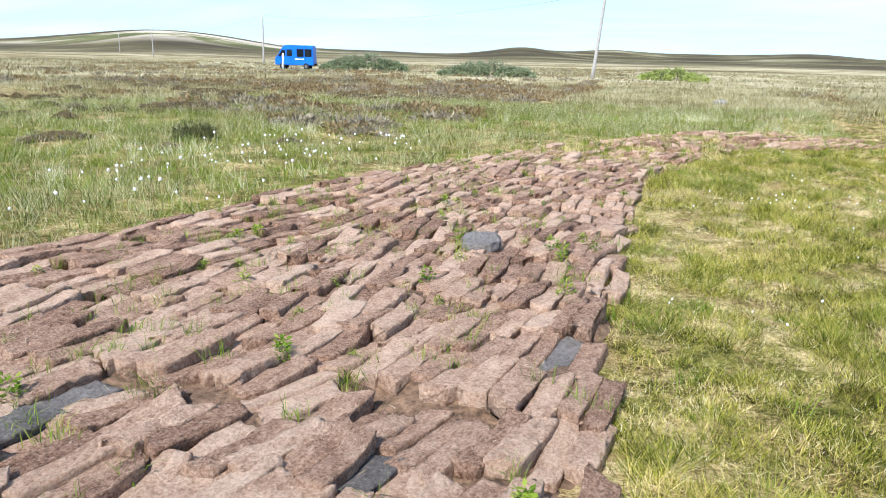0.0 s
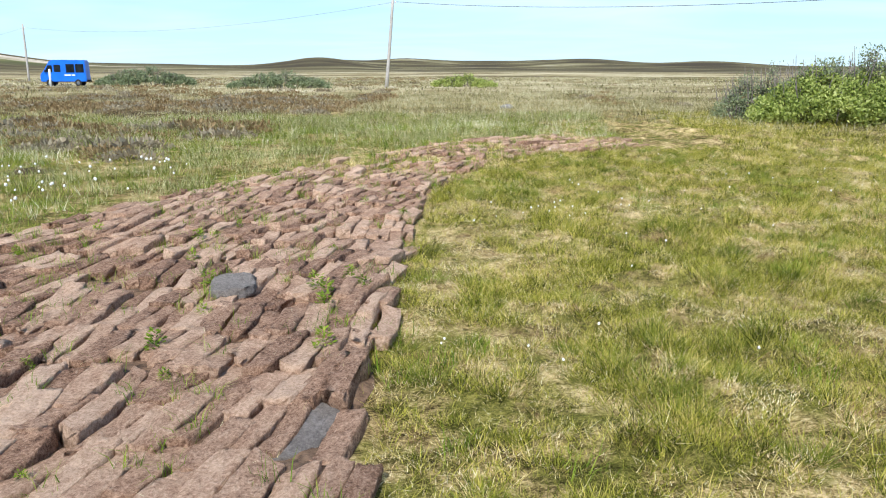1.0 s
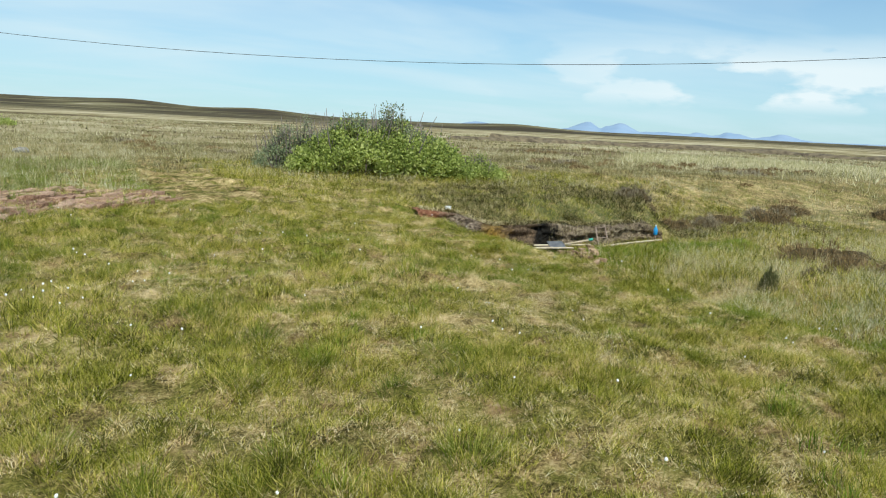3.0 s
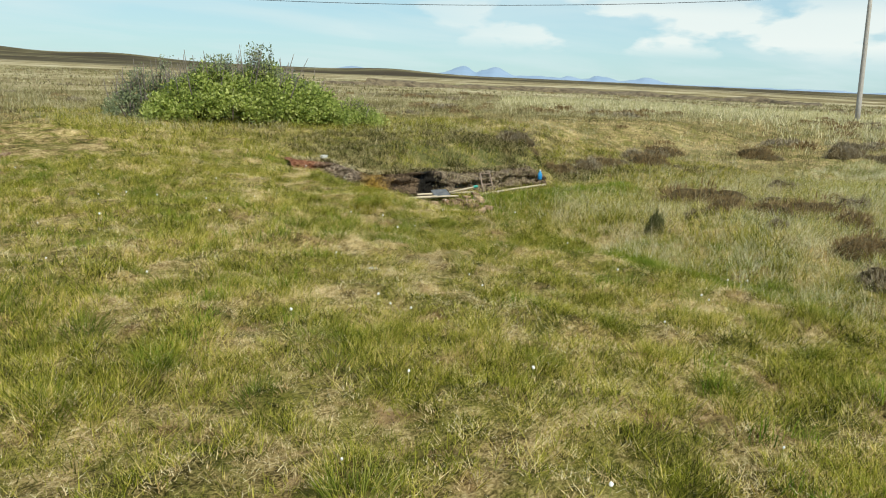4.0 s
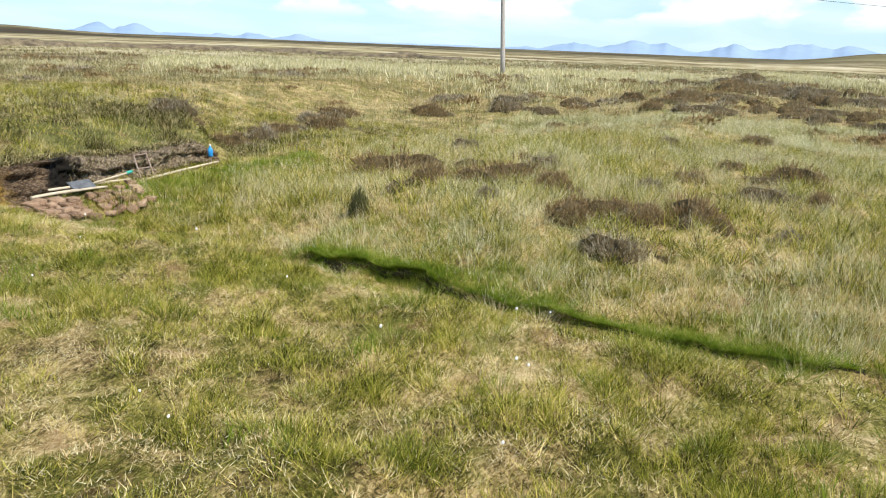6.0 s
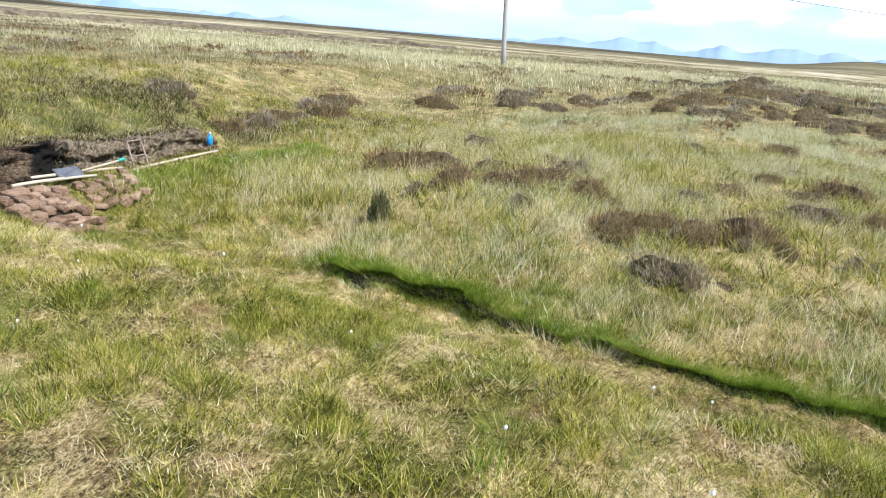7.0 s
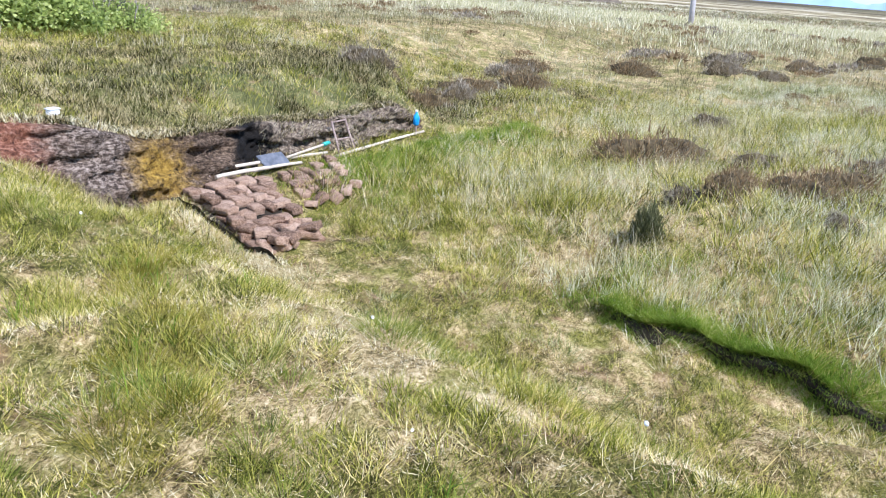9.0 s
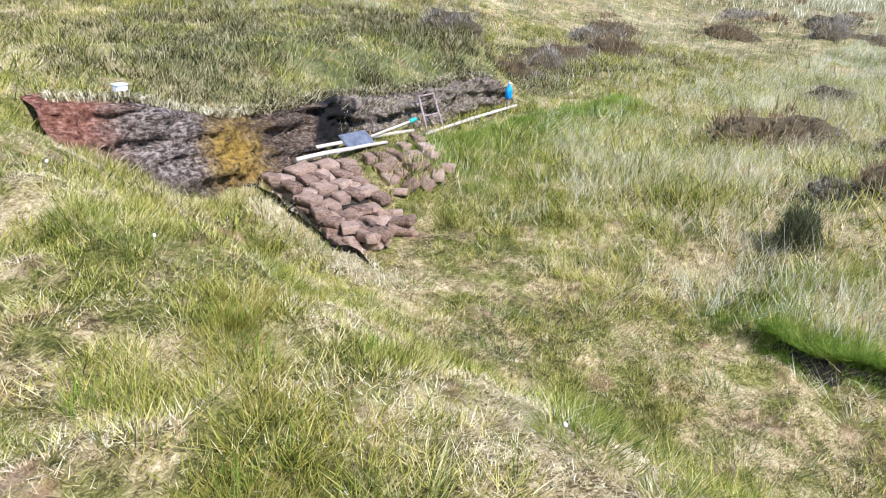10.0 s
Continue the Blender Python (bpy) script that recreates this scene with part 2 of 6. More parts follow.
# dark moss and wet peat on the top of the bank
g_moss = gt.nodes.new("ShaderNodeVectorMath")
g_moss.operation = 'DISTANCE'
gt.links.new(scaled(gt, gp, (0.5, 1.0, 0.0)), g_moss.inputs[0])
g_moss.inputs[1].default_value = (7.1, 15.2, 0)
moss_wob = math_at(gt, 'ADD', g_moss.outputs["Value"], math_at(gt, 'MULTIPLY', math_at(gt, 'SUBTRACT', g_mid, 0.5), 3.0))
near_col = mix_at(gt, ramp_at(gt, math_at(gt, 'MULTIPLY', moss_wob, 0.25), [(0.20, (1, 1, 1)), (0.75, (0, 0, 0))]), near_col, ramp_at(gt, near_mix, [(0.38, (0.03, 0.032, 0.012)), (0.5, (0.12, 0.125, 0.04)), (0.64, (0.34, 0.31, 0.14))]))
ruddy = ramp_at(gt, noise_at(gt, gp, 2.6, 4, 0.6, 0.3), [(0.57, (0, 0, 0)), (0.72, (0.75, 0.75, 0.75))])
near_col = mix_at(gt, ruddy, near_col, ramp_at(gt, g_fine, [(0.35, (0.12, 0.06, 0.025)), (0.6, (0.40, 0.25, 0.14)), (0.72, (0.6, 0.46, 0.3))]))
g_far = noise_at(gt, scaled(gt, gp, (0.02, 0.03, 0.02)), 1.0, 8, 0.62, 0.6)
g_far2 = noise_at(gt, scaled(gt, gp, (0.16, 0.2, 0.1)), 1.0, 6, 0.65)
far_col = ramp_at(gt, math_at(gt, 'ADD', math_at(gt, 'MULTIPLY', g_far, 0.65), math_at(gt, 'MULTIPLY', g_far2, 0.35)),
                  [(0.38, (0.10, 0.075, 0.045)), (0.45, (0.20, 0.16, 0.08)), (0.49, (0.29, 0.245, 0.125)), (0.535, (0.41, 0.355, 0.21)), (0.62, (0.60, 0.54, 0.39))])
gdist = gt.nodes.new("ShaderNodeVectorMath")
gdist.operation = 'DISTANCE'
gt.links.new(gp, gdist.inputs[0])
gdist.inputs[1].default_value = (6, 5, 0)
gfade = gt.nodes.new("ShaderNodeMapRange")
gt.links.new(gdist.outputs["Value"], gfade.inputs["Value"])
gfade.inputs["From Min"].default_value, gfade.inputs["From Max"].default_value = 18, 60
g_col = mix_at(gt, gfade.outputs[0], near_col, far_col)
# the far hills carry darker heather
gfade2 = gt.nodes.new("ShaderNodeMapRange")
gt.links.new(gdist.outputs["Value"], gfade2.inputs["Value"])
gfade2.inputs["From Min"].default_value, gfade2.inputs["From Max"].default_value = 260, 560
hill_col = ramp_at(gt, noise_at(gt, scaled(gt, gp, (0.006, 0.006, 0.006)), 1.0, 7, 0.62, 0.5),
                   [(0.41, (0.06, 0.048, 0.03)), (0.53, (0.12, 0.103, 0.052)), (0.61, (0.22, 0.195, 0.105)), (0.72, (0.46, 0.41, 0.30))])
# one hill has a pale, stony, grazed top
g_crest = gt.nodes.new("ShaderNodeVectorMath")
g_crest.operation = 'DISTANCE'
gt.links.new(scaled(gt, gp, (1, 1, 0)), g_crest.inputs[0])
g_crest.inputs[1].default_value = (-555, 690, 0)
g_near = gt.nodes.new("ShaderNodeMapRange")
gt.links.new(g_crest.outputs["Value"], g_near.inputs["Value"])
g_near.inputs["From Min"].default_value, g_near.inputs["From Max"].default_value = 230, 100
crest_col = ramp_at(gt, noise_at(gt, scaled(gt, gp, (0.009, 0.009, 0.004)), 1.0, 5, 0.55, 0.6), [(0.40, (0.10, 0.11, 0.045)), (0.46, (0.19, 0.19, 0.08)), (0.51, (0.44, 0.38, 0.28)), (0.64, (0.66, 0.59, 0.48))])
hill_col = mix_at(gt, g_near.outputs[0], hill_col, crest_col)
g_col = mix_at(gt, gfade2.outputs[0], g_col, hill_col)
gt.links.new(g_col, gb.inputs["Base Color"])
bump_at(gt, gb, math_at(gt, 'ADD', g_fine, math_at(gt, 'MULTIPLY', g_thatch, 0.6)), 0.9, 0.04)


def peat_material(name, stops, grain=15.0, fleck=(0.68, 0.50, 0.36)):
    """Dried or wet cut peat: fibrous, crumbly, each block toned by itself."""
    m, nt, b = material(name, 0.95)
    tc = nt.nodes.new("ShaderNodeTexCoord")
    info = nt.nodes.new("ShaderNodeObjectInfo")
    off = nt.nodes.new("ShaderNodeVectorMath")
    off.operation = 'ADD'
    shift = nt.nodes.new("ShaderNodeCombineXYZ")
    nt.links.new(math_at(nt, 'MULTIPLY', info.outputs["Random"], 37.0), shift.inputs[0])
    nt.links.new(math_at(nt, 'MULTIPLY', info.outputs["Random"], 11.0), shift.inputs[2])
    nt.links.new(tc.outputs["Object"], off.inputs[0])
    nt.links.new(shift.outputs[0], off.inputs[1])
    vec = off.outputs[0]
    fib = noise_at(nt, scaled(nt, vec, (1.2, 0.9, 1.2)), grain, 8, 0.78, 0.3)
    grit = noise_at(nt, vec, 62.0, 4, 0.75)
    big = noise_at(nt, vec, 6.0, 4, 0.6)
    f = math_at(nt, 'ADD', math_at(nt, 'MULTIPLY', fib, 0.45), math_at(nt, 'MULTIPLY', big, 0.20))
    f = math_at(nt, 'ADD', f, math_at(nt, 'SUBTRACT', math_at(nt, 'MULTIPLY', grit, 0.55), 0.10))
    rnd = math_at(nt, 'ADD', math_at(nt, 'MULTIPLY', info.outputs["Random"], 0.5), math_at(nt, 'MULTIPLY', island(nt), 0.5))
    f = math_at(nt, 'ADD', f, math_at(nt, 'MULTIPLY', math_at(nt, 'SUBTRACT', rnd, 0.5), 0.36))
    col = ramp_at(nt, f, stops)
    # pale fibres and crumbs lying on the crust
    fl = noise_at(nt, scaled(nt, vec, (1.0, 0.5, 1.0)), 42.0, 4, 0.75, 1.2)
    col = mix_at(nt, ramp_at(nt, fl, [(0.58, (0, 0, 0)), (0.68, (0.75, 0.75, 0.75))]), col, fleck)
    nt.links.new(col, b.inputs["Base Color"])
    bump_at(nt, b, math_at(nt, 'ADD', math_at(nt, 'MULTIPLY', fib, 1.2), math_at(nt, 'MULTIPLY', grit, 0.6)), 1.0, 0.035)
    return m


peat_mat = peat_material("dried_brown_peat", [(0.32, (0.085, 0.042, 0.024)), (0.43, (0.31, 0.178, 0.113)), (0.53, (0.545, 0.35, 0.235)), (0.66, (0.78, 0.57, 0.41))])
grey_peat_mat = peat_material("dried_grey_peat", [(0.32, (0.085, 0.072, 0.064)), (0.5, (0.205, 0.18, 0.162)), (0.66, (0.35, 0.315, 0.285))], 22.0, (0.42, 0.37, 0.32))
fresh_peat_mat = peat_material("fresh_dark_peat", [(0.33, (0.065, 0.037, 0.021)), (0.43, (0.24, 0.148, 0.088)), (0.53, (0.42, 0.275, 0.172)), (0.66, (0.60, 0.43, 0.29))])


def plain(name, c0, c1, scale, rough=0.7, bump=0.3, dist=0.01, stretch=(1, 1, 1), metal=0.0):
    m, nt, b = material(name, rough)
    tc = nt.nodes.new("ShaderNodeTexCoord")
    f = noise_at(nt, scaled(nt, tc.outputs["Object"], stretch), scale, 6, 0.65)
    nt.links.new(ramp_at(nt, f, [(0.35, c0), (0.65, c1)]), b.inputs["Base Color"])
    b.inputs["Metallic"].default_value = metal
    if bump:
        bump_at(nt, b, f, bump, dist)
    return m


def sprig_material(name, stops):
    m, nt, b = material(name, 0.85)
    f = math_at(nt, 'ADD', math_at(nt, 'MULTIPLY', island(nt), 0.5), math_at(nt, 'MULTIPLY', noise_at(nt, position(nt), 2.2, 3, 0.6), 0.5))
    col = ramp_at(nt, f, stops)
    nt.links.new(col, b.inputs["Base Color"])
    tr = nt.nodes.new("ShaderNodeBsdfTranslucent")
    nt.links.new(col, tr.inputs["Color"])
    mx = nt.nodes.new("ShaderNodeMixShader")
    mx.inputs[0].default_value = 0.4
    nt.links.new(b.outputs[0], mx.inputs[1])
    nt.links.new(tr.outputs[0], mx.inputs[2])
    nt.links.new(mx.outputs[0], nt.nodes["Material Output"].inputs["Surface"])
    return m


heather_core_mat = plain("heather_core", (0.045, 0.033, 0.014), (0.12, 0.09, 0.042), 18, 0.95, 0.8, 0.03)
heather_mat = sprig_material("brown_heather", [(0.2, (0.155, 0.10, 0.042)), (0.5, (0.29, 0.198, 0.092)), (0.8, (0.50, 0.385, 0.21))])
grey_heather_mat = sprig_material("grey_heather", [(0.2, (0.15, 0.12, 0.075)), (0.5, (0.32, 0.265, 0.175)), (0.8, (0.56, 0.49, 0.35))])
green_heather_mat = sprig_material("green_heather", [(0.2, (0.07, 0.075, 0.03)), (0.5, (0.14, 0.145, 0.055)), (0.8, (0.26, 0.25, 0.11))])
leaf_mat = grass_material("willow_leaf", [(0.05, (0.11, 0.145, 0.04)), (0.35, (0.29, 0.35, 0.085)), (0.6, (0.47, 0.52, 0.16)), (0.9, (0.68, 0.70, 0.30))], 0.9, 2.5, 0.6, 0.5)
grey_leaf_mat = grass_material("grey_willow_leaf", [(0.2, (0.12, 0.15, 0.08)), (0.5, (0.24, 0.28, 0.16)), (0.9, (0.36, 0.39, 0.25))], 0.9, 2.5, 0.5, 0.35)
bark_mat = plain("bush_bark", (0.10, 0.085, 0.07), (0.26, 0.23, 0.2), 14)
pole_mat = plain("weathered_pole_wood", (0.30, 0.28, 0.26), (0.52, 0.49, 0.45), 8, 0.85, 0.4, 0.01, (6, 6, 0.4))
bare_wood_mat = plain("bleached_batten_wood", (0.40, 0.33, 0.23), (0.64, 0.56, 0.43), 9, 0.8, 0.3, 0.005, (0.5, 6, 6))
rust_mat = plain("rusty_iron", (0.17, 0.11, 0.08), (0.38, 0.30, 0.24), 30, 0.75, 0.4, 0.003)
dark_metal_mat = plain("dull_grey_metal", (0.10, 0.11, 0.12), (0.19, 0.2, 0.21), 12, 0.55, 0.2, 0.003, (1, 1, 1), 0.3)
wire_mat = plain("overhead_cable", (0.03, 0.03, 0.032), (0.07, 0.07, 0.072), 3, 0.6, 0)
van_blue_mat = plain("blue_van_paint", (0.012, 0.13, 0.62), (0.018, 0.17, 0.74), 0.8, 0.35, 0)
van_glass_mat = plain("dark_van_glass", (0.012, 0.014, 0.018), (0.03, 0.035, 0.04), 1.0, 0.08, 0)
rubber_mat = plain("black_rubber", (0.015, 0.015, 0.015), (0.035, 0.035, 0.035), 12, 0.85, 0)
white_mat = plain("white_plastic", (0.72, 0.72, 0.71), (0.86, 0.86, 0.85), 5, 0.5, 0.1)
blue_plastic_mat = plain("blue_plastic", (0.02, 0.22, 0.55), (0.05, 0.36, 0.72), 9, 0.35, 0.2, 0.004)
teal_mat = plain("teal_plastic", (0.04, 0.33, 0.26), (0.08, 0.45, 0.36), 9, 0.45, 0.2, 0.004)
cotton_mat = plain("cotton_head", (0.78, 0.78, 0.76), (0.9, 0.9, 0.88), 40, 0.9, 0.4, 0.003)
stone_mat = plain("grey_stone", (0.16, 0.15, 0.13), (0.34, 0.32, 0.28), 7, 0.9, 0.5, 0.02)
# haze of the far distance is put into this base colour
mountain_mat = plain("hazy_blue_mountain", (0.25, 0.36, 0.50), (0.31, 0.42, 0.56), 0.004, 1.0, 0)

# cut face: layered peat with rust, purple-grey and yellow stains, painted sheen and shade
face_mat, ft, fb = material("cut_peat_face", 0.9)
fp = position(ft)
f_lay = noise_at(ft, scaled(ft, fp, (2.4, 2.4, 15.0)), 4.2, 8, 0.76, 0.8)
f_fine = noise_at(ft, fp, 18.0, 6, 0.7)
f_base = ramp_at(ft, math_at(ft, 'ADD', math_at(ft, 'MULTIPLY', f_lay, 0.6), math_at(ft, 'MULTIPLY', f_fine, 0.4)),
                 [(0.41, (0.022, 0.015, 0.009)), (0.49, (0.095, 0.063, 0.036)), (0.55, (0.22, 0.155, 0.098)), (0.63, (0.45, 0.345, 0.235))])


def stain_or_shade(centre, radius, soft, squash=(1, 1, 1)):
    d = ft.nodes.new("ShaderNodeVectorMath")
    d.operation = 'SUBTRACT'
    ft.links.new(fp, d.inputs[0])
    d.inputs[1].default_value = centre
    ln = ft.nodes.new("ShaderNodeVectorMath")
    ln.operation = 'LENGTH'
    ft.links.new(scaled(ft, d.outputs[0], squash), ln.inputs[0])
    wob = math_at(ft, 'ADD', ln.outputs["Value"], math_at(ft, 'MULTIPLY', math_at(ft, 'SUBTRACT', noise_at(ft, fp, 6.5, 6, 0.75), 0.5), 1.1))
    r = ft.nodes.new("ShaderNodeMapRange")
    ft.links.new(wob, r.inputs["Value"])
    r.inputs["From Min"].default_value, r.inputs["From Max"].default_value = radius, radius - soft
    return r.outputs[0]


f_rust = ramp_at(ft, f_fine, [(0.36, (0.08, 0.028, 0.014)), (0.52, (0.28, 0.115, 0.06)), (0.68, (0.54, 0.31, 0.20))])
f_yel = ramp_at(ft, f_fine, [(0.36, (0.07, 0.04, 0.01)), (0.52, (0.36, 0.22, 0.03)), (0.72, (0.60, 0.41, 0.09))])
f_dry = ramp_at(ft, f_fine, [(0.36, (0.035, 0.024, 0.016)), (0.50, (0.19, 0.145, 0.095)), (0.66, (0.50, 0.41, 0.28))])
fc = mix_at(ft, stain_or_shade((9.3, 13.4, -0.3), 0.85, 0.5), f_base, f_rust)
# grey peat whose slick sheen is put into the pale end of the colours
f_grey_sheen = ramp_at(ft, math_at(ft, 'ADD', math_at(ft, 'MULTIPLY', f_lay, 0.5), math_at(ft, 'MULTIPLY', f_fine, 0.5)), [(0.42, (0.03, 0.021, 0.013)), (0.495, (0.17, 0.125, 0.088)), (0.58, (0.54, 0.44, 0.335))])
fc = mix_at(ft, stain_or_shade((10.2, 13.3, -0.6), 0.75, 0.4), fc, f_grey_sheen)
fc = mix_at(ft, stain_or_shade((11.0, 13.3, -0.95), 0.60, 0.45), fc, f_yel)
fc = mix_at(ft, stain_or_shade((14.3, 13.8, -0.8), 2.1, 0.5, (1, 1, 1)), fc, f_dry)
# shade of the recess, painted near black
fc = mix_at(ft, stain_or_shade((12.62, 13.62, -0.95), 0.66, 0.25, (1.3, 1, 1)), fc, (0.012, 0.010, 0.007))
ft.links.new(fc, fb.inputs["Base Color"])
bump_at(ft, fb, math_at(ft, 'ADD', f_lay, math_at(ft, 'MULTIPLY', f_fine, 0.6)), 1.0, 0.05)

crumb_mat = plain("peat_crumbs", (0.06, 0.037, 0.023), (0.27, 0.17, 0.105), 20, 0.95, 1.0, 0.03)
hag_mat = plain("old_peat_hag", (0.07, 0.055, 0.036), (0.23, 0.185, 0.115), 0.9, 0.95, 0.6, 0.1)
# dark peat that also carries painted shade, under the ditch lip and between fresh peats
soil_shade_mat = plain("dark_peat_and_shade", (0.012, 0.010, 0.006), (0.055, 0.042, 0.026), 9, 0.9, 0.8, 0.03)

# ---- the lie of the land ----


def smooth(a, b, v):
    t = np.clip((v - a) / (b - a), 0, 1)
    return t * t * (3 - 2 * t)


def lattice(x, y, size, seed):
    """Smooth value noise, -1 to 1, over the plan."""
    u, v = np.asarray(x, float) / size + 311.7, np.asarray(y, float) / size + 173.3
    i, j = np.floor(u).astype(np.int64), np.floor(v).astype(np.int64)
    fx, fy = u - i, v - j
    fx, fy = fx * fx * (3 - 2 * fx), fy * fy * (3 - 2 * fy)

    def h(a, b):
        n = (a * 374761393 + b * 668265263 + seed * 974711) & 0x7fffffff
        n = ((n ^ (n >> 13)) * 1274126177) & 0x7fffffff
        return ((n ^ (n >> 16)) & 0xffff) / 32767.5 - 1
    return (h(i, j) * (1 - fx) + h(i + 1, j) * fx) * (1 - fy) + (h(i, j + 1) * (1 - fx) + h(i + 1, j + 1) * fx) * fy


# hills: bearing, spread of bearing, distance, depth, rise in degrees
HILLS = [(-42.5, 3.2, 900, 180, 1.02), (-37.5, 3.0, 1000, 180, 0.62), (-47.5, 3.0, 1100, 200, 0.42), (-53.0, 4.0, 1200, 200, 0.25), (-15.7, 2.4, 900, 130, 0.72), (-29.0, 6.0, 1000, 200, 0.22),
         (-9.5, 2.4, 1700, 250, 0.52), (-3.0, 4.0, 1900, 300, 0.40), (4.5, 3.0, 1800, 300, 0.50), (13.0, 2.6, 1700, 300, 0.40),
         (32.5, 2.6, 1000, 160, 0.30), (92.5, 3.0, 700, 150, 0.70)]


def wall_line(x):
    return 13.45 + 0.42 * smooth(12.25, 12.9, x) + 0.07 * np.sin(1.7 * x) + 0.06 * np.sin(4.1 * x + 1)


def lip_line(y):
    """The low lip of the old ditch, as x for a y."""
    return 12.20 + 0.20 * smooth(4.3, 6.6, y) + 0.05 * np.sin(3.1 * y) + 0.04 * np.sin(7.3 * y + 1)


def height(x, y):
    x, y = np.asarray(x, float), np.asarray(y, float)
    r = np.hypot(x - 6, y - 5)
    near = smooth(60, 20, r)
    # the trodden upper field falls away to the old cutting
    drop = smooth(8.1, 10.8, x + 0.22 * lattice(x, y, 1.3, 11))
    floor = -1.50 + 0.25 * smooth(11.5, 13.1, y)
    east = floor + 0.08 * smooth(12.2, 14.0, x) + 0.42 * smooth(12.4, 15.5, x) * smooth(14, 6, y) + 0.10 * smooth(15, 21, x) + 0.52 * smooth(26, 40, x) + 0.40 * smooth(38, 52, x)
    east = east + 0.21 * smooth(-0.03, 0.10, x - lip_line(y)) * smooth(8.7, 7.8, y) * (0.38 + 0.62 * smooth(4.6, 6.0, y))
    low = drop * east - 0.08 * smooth(5.5, 8.0, x) * (1 - drop)
    # the uncut bank beyond the face
    top = -0.22 * smooth(6, 11, x) + 0.15 * smooth(18, 24, x) - 0.25 * smooth(24, 45, y)
    brow = (-0.36 * smooth(9.9, 11.3, x) - 0.12 * smooth(12.4, 13.2, x)) * smooth(1.5, -0.1, y - wall_line(x))
    wide = 0.16 + 5.0 * smooth(15.6, 19.8, x) + 1.5 * smooth(9.2, 7.8, x)
    cut = smooth(-0.5, 0.5, (y - wall_line(x)) / wide - 1.2 * smooth(15.4, 20.0, x))
    z = low * (1 - cut) + (top + brow) * cut
    z = z + near * (0.045 * lattice(x, y, 1.6, 3) + 0.03 * lattice(x, y, 0.5, 4)) + 0.12 * lattice(x, y, 11, 5) * smooth(8, 26, r)
    z = z + (0.022 * lattice(x, y, 0.22, 8) + 0.014 * lattice(x, y, 0.34, 9)) * near
    # tussocky swellings, none where the cut peats lie
    swell = smooth(-0.05, -0.75, lattice(x, y, 0.31, 31) + 0.35 * lattice(x, y, 0.15, 32)) + 0.6 * smooth(0.2, 0.9, lattice(x, y, 0.75, 25))
    calm = smooth(1.4, 2.4, x) * smooth(0.8, 1.3, np.hypot((x - 11.6) / 3.0, (y - 12.4) / 2.0))
    z = z + 0.058 * swell * calm * smooth(40, 16, r)
    # the moor beyond
    far = smooth(60, 220, r)
    az = np.degrees(np.arctan2(x - 6, y - 5))
    z = z * (1 - far) + far * (-0.8 + 0.55 * lattice(x, y, 90, 6) + (0.0016 * r * smooth(40, 20, az) + 2.0 * lattice(x, y, 300, 7) * smooth(60, 25, az)) * smooth(150, 900, r))
    for a, s, d, w, e in HILLS:
        rise = d * math.tan(radians(e))
        k = np.exp(-0.5 * ((az - a) / s) ** 2) * np.where(r < d, np.exp(-0.5 * ((r - d) / w) ** 2), 1.0)
        z = z + rise * k * np.where(r < d, 1, np.clip(r / d, 1, 1.5))
    return z


def mesh_of(name, verts, faces, mat, flat=False):
    """A mesh from arrays of corners and of triangles or quads."""
    me = bpy.data.meshes.new(name)
    verts, faces = np.asarray(verts, np.float32), np.asarray(faces, np.int32)
    n, k = faces.shape
    me.vertices.add(len(verts))
    me.vertices.foreach_set("co", verts.ravel())
    me.loops.add(n * k)
    me.loops.foreach_set("vertex_index", faces.ravel())
    me.polygons.add(n)
    me.polygons.foreach_set("loop_start", np.arange(0, n * k, k, dtype=np.int32))
    if not flat:
        me.polygons.foreach_set("use_smooth", np.ones(n, bool))
    me.update(calc_edges=True)
    me.materials.append(mat)
    return me


def grid_faces(nu, nv, wrap=False):
    u = np.arange(nu if wrap else nu - 1)
    v = np.arange(nv - 1)
    U, V = np.meshgrid(u, v, indexing="ij")
    U2 = (U + 1) % nu
    return np.stack([U * nv + V, U2 * nv + V, U2 * nv + V + 1, U * nv + V + 1], -1).reshape(-1, 4)


# the ground: one sheet, fine about the walk and out to the horizon
azs = np.radians(np.concatenate([np.arange(-62, 112, 0.5), np.arange(112, 298, 3.0)]))
rads = np.concatenate([np.arange(0.05, 16, 0.11), 16 * 1.038 ** np.arange(0, 150)])
A, R = np.meshgrid(azs, rads, indexing="ij")
GX, GY = 6 + R * np.sin(A), 5 + R * np.cos(A)
GZ = height(GX, GY)
gf = grid_faces(len(azs), len(rads), True)[:, ::-1]
ground = new("ground", mesh_of("ground", np.stack([GX, GY, GZ], -1).reshape(-1, 3), gf, ground_mat))
tagged(ground, "rough moorland turf of green and straw-coloured grass over peat", "ground", kind="structure")

# mountains on the skyline, blue from the distance haze painted into their colour
PEAKS = [(29.6, 1.0, 0.34), (37.8, 0.8, 0.72), (40.2, 0.9, 0.74), (43.5, 2.5, 0.20), (45.6, 1.0, 0.26), (48.0, 0.9, 0.36), (51.2, 1.0, 0.42), (56.0, 4.0, 0.06), (63.0, 2.0, 0.12), (68.0, 1.5, 0.20), (71.6, 1.5, 0.62), (75.8, 1.7, 0.88), (77.8, 1.6, 0.78), (82.7, 1.4, 0.90), (87.2, 2.6, 1.08), (90.0, 2.0, 1.0), (94.0, 3.0, 0.9), (99.0, 4.0, 0.7)]
